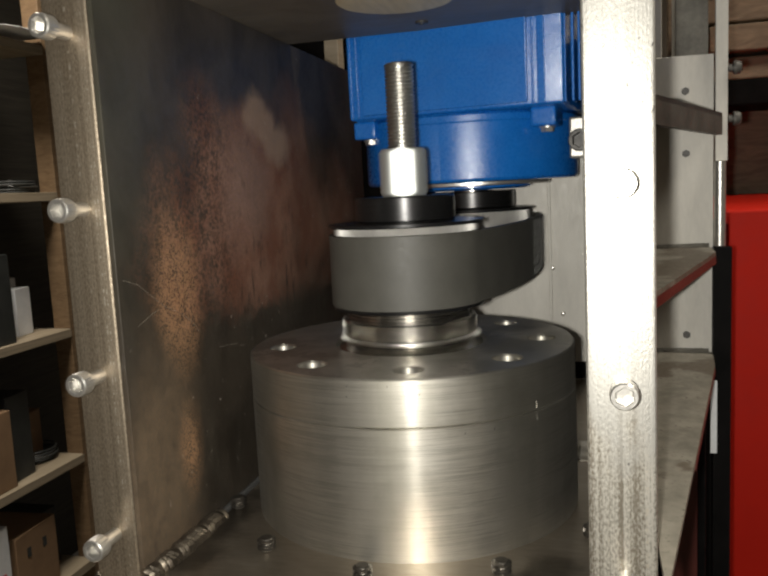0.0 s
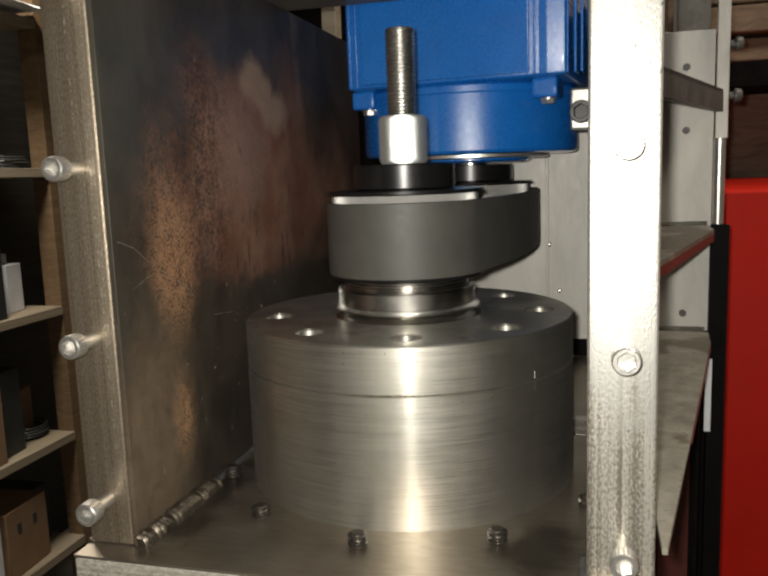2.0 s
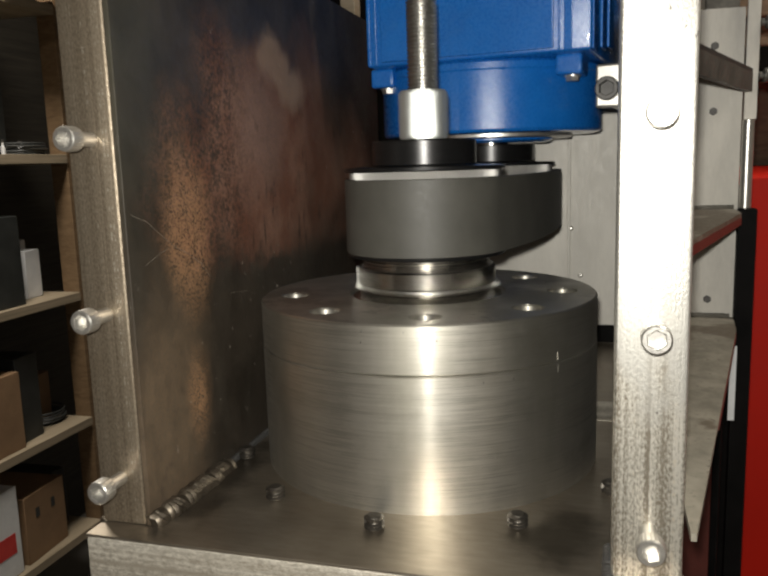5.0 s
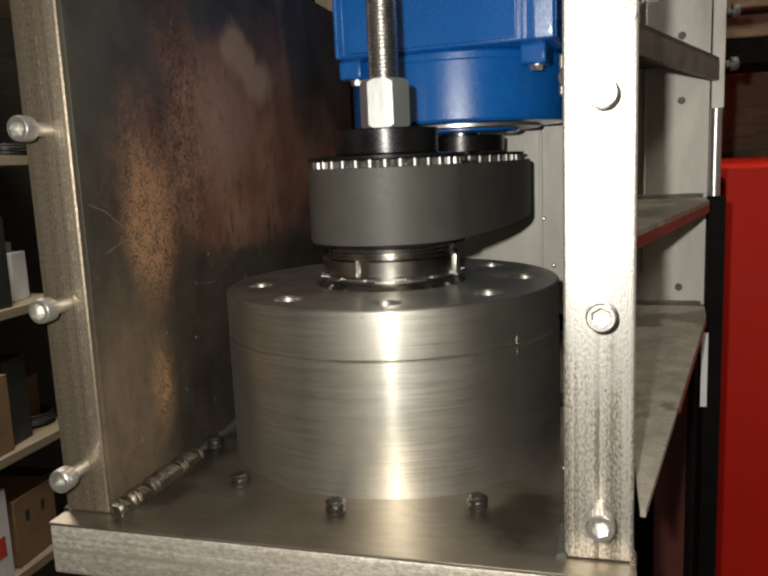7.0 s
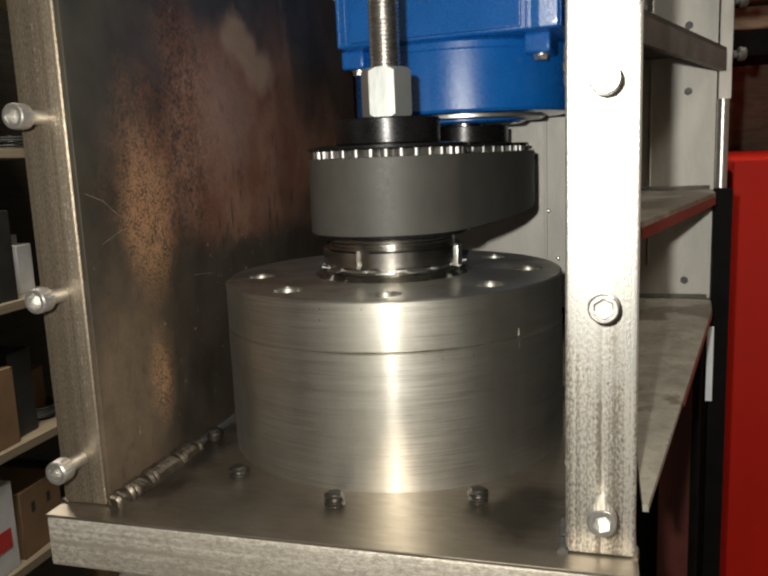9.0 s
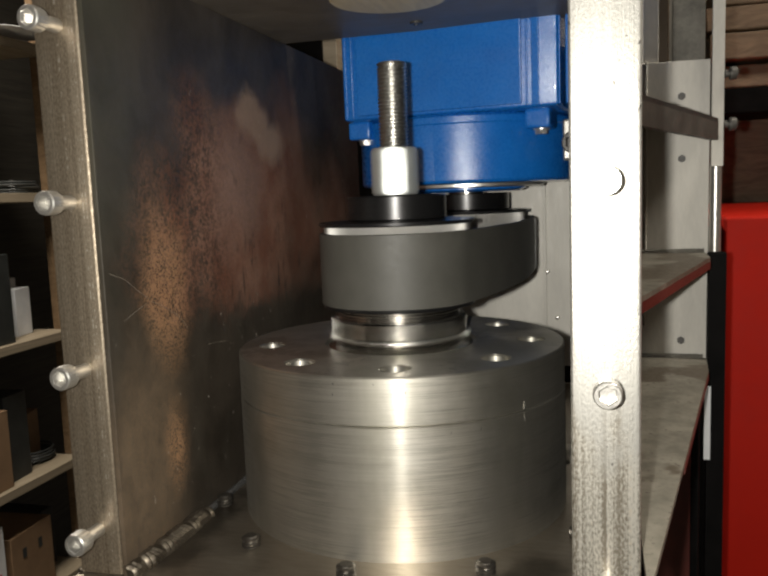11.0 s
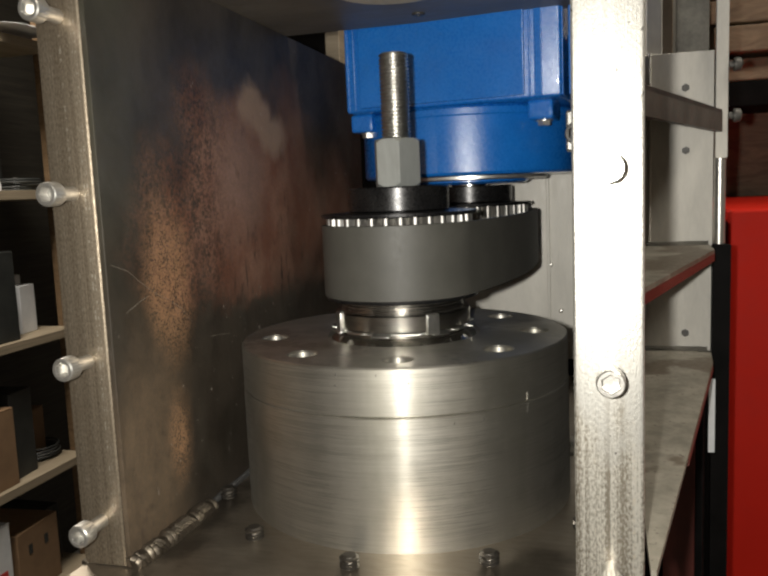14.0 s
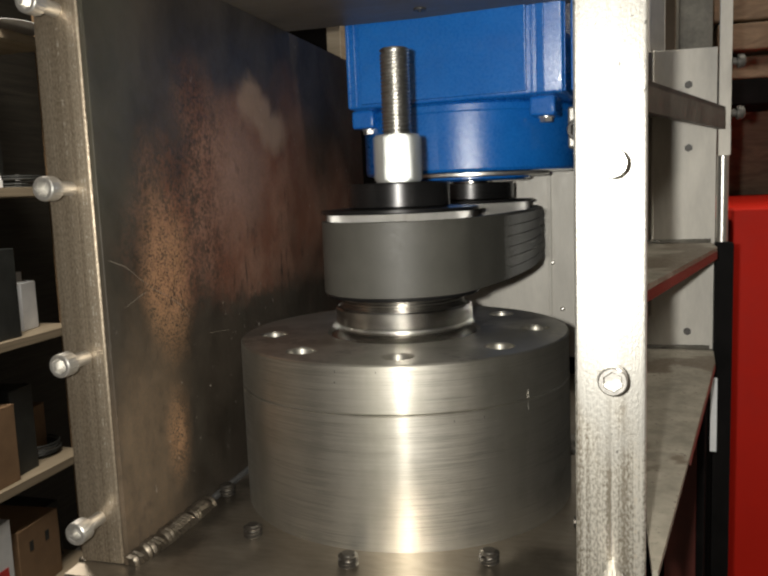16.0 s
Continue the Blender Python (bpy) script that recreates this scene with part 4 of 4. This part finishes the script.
def clutter():
    b1, b2, b3, b4, b5 = 22.2, -27.8, -75.7, -117.1, 73.5
    c = carton("cardboard_box", -180, 186, b4, 26, 22, 24, CARD, "open brown cardboard box with two punched holes", "box", 4, False)
    for y in (-4.5, 4.0):
        part("punched_hole", box(shape(), 13.0, 13.15, y - 1.0, y + 1.0, 15, 18.5, 0.05), DARKBOX, c)
    c = carton("carton", -178, 166, b4, 24, 14, 30, PAPER, "white carton with red print", "box", 0)
    part("print_bar", box(shape(), 12.0, 12.1, -4, 4.5, 8, 15, 0.02), LABELRED, c, "red printed field")
    carton("cardboard_box", -176, 170, b3, 20, 20, 26, CARD, "brown cardboard box on the shelf", "box", 0)
    carton("cardboard_box", -188, 204, b3, 16, 14, 17, CARD, "small brown cardboard box on a board", "box", 12)
    carton("tool_case", -182, 186, b3, 26, 12, 30, DARKBOX, "dark plastic tool case on a board", "case", 5, False)
    carton("storage_bin", -178, 176, b2, 24, 22, 30, DARKBOX, "black plastic storage bin on a board", "bin", 0, False)
    carton("storage_bin", -186, 150, b2, 24, 26, 30, DARKBOX, "black plastic storage bin on a board", "bin", 0, False)
    carton("machine_part", -196, 205, b3, 18, 16, 20, CLUTTER, "dusty grey machine part on a board", "part", 20, False)
    carton("paper_stack", -182, 199, b2, 18, 9, 17, PAPER, "white boxed papers standing on the shelf", "papers", 8, False)
    carton("paper_stack", -190, 206, b2, 16, 5, 20, PAPER, "pale folder of papers on a board", "papers", -6, False)
    carton("storage_bin", -192, 190, b1, 24, 24, 24, DARKBOX, "dark plastic storage bin on a board", "bin", 0, False)
    carton("storage_bin", -190, 160, b1, 26, 26, 20, CLUTTER, "dusty grey metal tin on a board", "bin", 0, False)
    carton("storage_bin", -196, 190, b5, 26, 30, 25, CARD, "brown box on the top board", "box", 6)
    carton("storage_bin", -184, 145, b4, 30, 24, 30, DARKBOX, "black plastic bin on the lowest board", "bin", 0, False)
    carton("storage_bin", -186, 204, b4, 20, 10, 22, DARKBOX, "black plastic bin on the lowest board", "bin", 0, False)
    # jars, tins and odd parts standing behind and between the boxes
    rnd = random.Random(12)
    kinds = (("paint_tin", "dented dark paint tin standing on a shelf board", "tin", DARKBOX), ("glass_jar", "dull green jar standing on a shelf board", "jar", GREENJAR),
             ("metal_tin", "dusty grey tin standing on a shelf board", "tin", CLUTTER), ("cardboard_tube", "short brown cardboard tube on a shelf board", "tube", CARD))
    for z, room in ((b1, 26), (b2, 22), (b3, 22), (b4, 18)):
        for k in range(6):
            name, label, kind, mat = kinds[rnd.randrange(4)]
            r, h = rnd.uniform(2.4, 4.6), rnd.uniform(0.45, 1.0) * room
            tin = thing(name, label, kind, at=(-205 + rnd.uniform(-3, 3), 152 + k * 11 + rnd.uniform(-2, 2), z))
            part("body", lathe(shape(), [(0, 0), (r, 0), (r, 0.3), (r * 0.97, 0.5), (r * 0.97, h * 0.93), (r, h * 0.95), (r, h), (0, h)], n=24, closed=False), mat, tin)
            part("lid", lathe(shape(), [(0, h + 0.02), (r * 0.86, h + 0.02), (r * 0.86, h + 0.6), (0, h + 0.7)], n=24, closed=False), CLUTTER, tin)
    for y, z, n, reach in ((207, b1, 5, 9), (180, b1, 4, 8), (205, b3, 5, 8), (162, b3, 4, 9)):
        coil = thing("cable_coil", "loose coil of black cable on a shelf board", "cable", at=(-180, y, z))
        for k in range(n):
            a = rnd.uniform(0, 6)
            ringz = 0.5 + k * 0.9
            loop = lathe(shape(), [(reach - 0.42, ringz), (reach, ringz - 0.42), (reach + 0.42, ringz), (reach, ringz + 0.42)], 0.6 * math.cos(a), 0.6 * math.sin(a), 28)
            part("turn", loop, DARKBOX, coil)
    for x, y, h, r in ((-176, 203.5, 4.0, 1.2), (-178, 197.5, 4.5, 0.8)):
        jar = thing("small_bottle", "small pale bottle on the shelf board", "bottle", at=(x, y, b1))
        part("body", lathe(shape(), [(0, 0), (r, 0), (r, h * 0.65), (r * 0.5, h * 0.8), (r * 0.5, h), (0, h)], n=22, closed=False), PAPER, jar)
        part("cap", lathe(shape(), [(0, h + 0.02), (r * 0.6, h + 0.02), (r * 0.6, h + 1.0), (0, h + 1.0)], n=22, closed=False), CLUTTER, jar)
    sheet = shape()
    curl = [(-178 + 4.5 * k, 75.8 - 0.22 * max(0, k - 3) ** 2) for k in range(9)]
    prism(sheet, curl + [(x, z - 0.12) for x, z in curl[::-1]], 186, 212)
    turn_to(sheet, Matrix(((1, 0, 0, 0), (0, 0, 1, 0), (0, 1, 0, 0), (0, 0, 0, 1))))
    solo("paper_sheet", sheet, PAPER, "curled white sheet hanging over the top board", "paper")


# ---- what moves ----

# seconds at which the print passes the middle of the belt's visible side, and the rounds made by then; stops have two equal rounds
ROUNDS = [(-0.3, -0.1), (0.0, 0.7), (0.1, 1.0), (0.4, 1.895), (0.5, 2.165), (0.84, 3.0), (1.3, 4.0), (1.79, 5.0), (2.31, 6.0), (2.77, 7.0), (3.27, 8.0), (3.76, 9.0), (4.2, 9.84), (4.28, 10.02),
          (4.75, 11.0), (5.25, 12.0), (5.76, 13.0), (6.26, 14.0), (6.56, 14.46), (10.93, 14.46), (11.19, 15.0), (11.72, 16.0), (12.22, 17.0), (12.73, 18.0),
          (13.0, 18.42), (13.48, 19.0), (13.85, 19.4296), (15.034, 19.4296), (15.5, 20.815), (16.08, 21.95)]


def rounds(t):
    return float(np.interp(t, [a for a, _ in ROUNDS], [b for _, b in ROUNDS]))


def motions(turning, wheel, loop):
    _, pieces = loop
    times, k = [], 0
    while k <= 480:
        t = k / 30
        times.append(t)
        resting = rounds(t) == rounds(min(t + 1.0, 16.0)) and t < 15.9
        k += 15 if resting else 1
    if times[-1] != 16.0:
        times.append(16.0)
    middle = SPAN * 0.55 + ARC * 0.15
    walk(turning, [(t, cm(AX, AY, 0, 0, 0, SPIN0 - math.degrees(rounds(t) * BELT_LENGTH / (R1 - 0.12)))) for t in times])
    walk(wheel, [(t, cm(MX, MY, 0, 0, 0, -math.degrees(rounds(t) * BELT_LENGTH / (R2 - 0.12)))) for t in times])
    for j, piece in enumerate(pieces):
        rows = []
        for t in times:
            p, nor = belt_place(middle + (j - 5.0) * 1.0 + rounds(t) * BELT_LENGTH)
            rows.append((t, cm(p.x + nor.x * 0.045, p.y + nor.y * 0.045, 0, 0, 0, math.degrees(math.atan2(nor.y, nor.x)) + 90)))
        walk(piece, rows)


SPIN0 = 30.05
shell()
back_frame()
red_cabinet()
timber_stack()
shelving()
clutter()
housing()
brass_ring()
spindle_housing()
motor()
turning_spindle = spindle()
turning_wheel = motor_pulley()
running_belt = belt()
motions(turning_spindle, turning_wheel, running_belt)
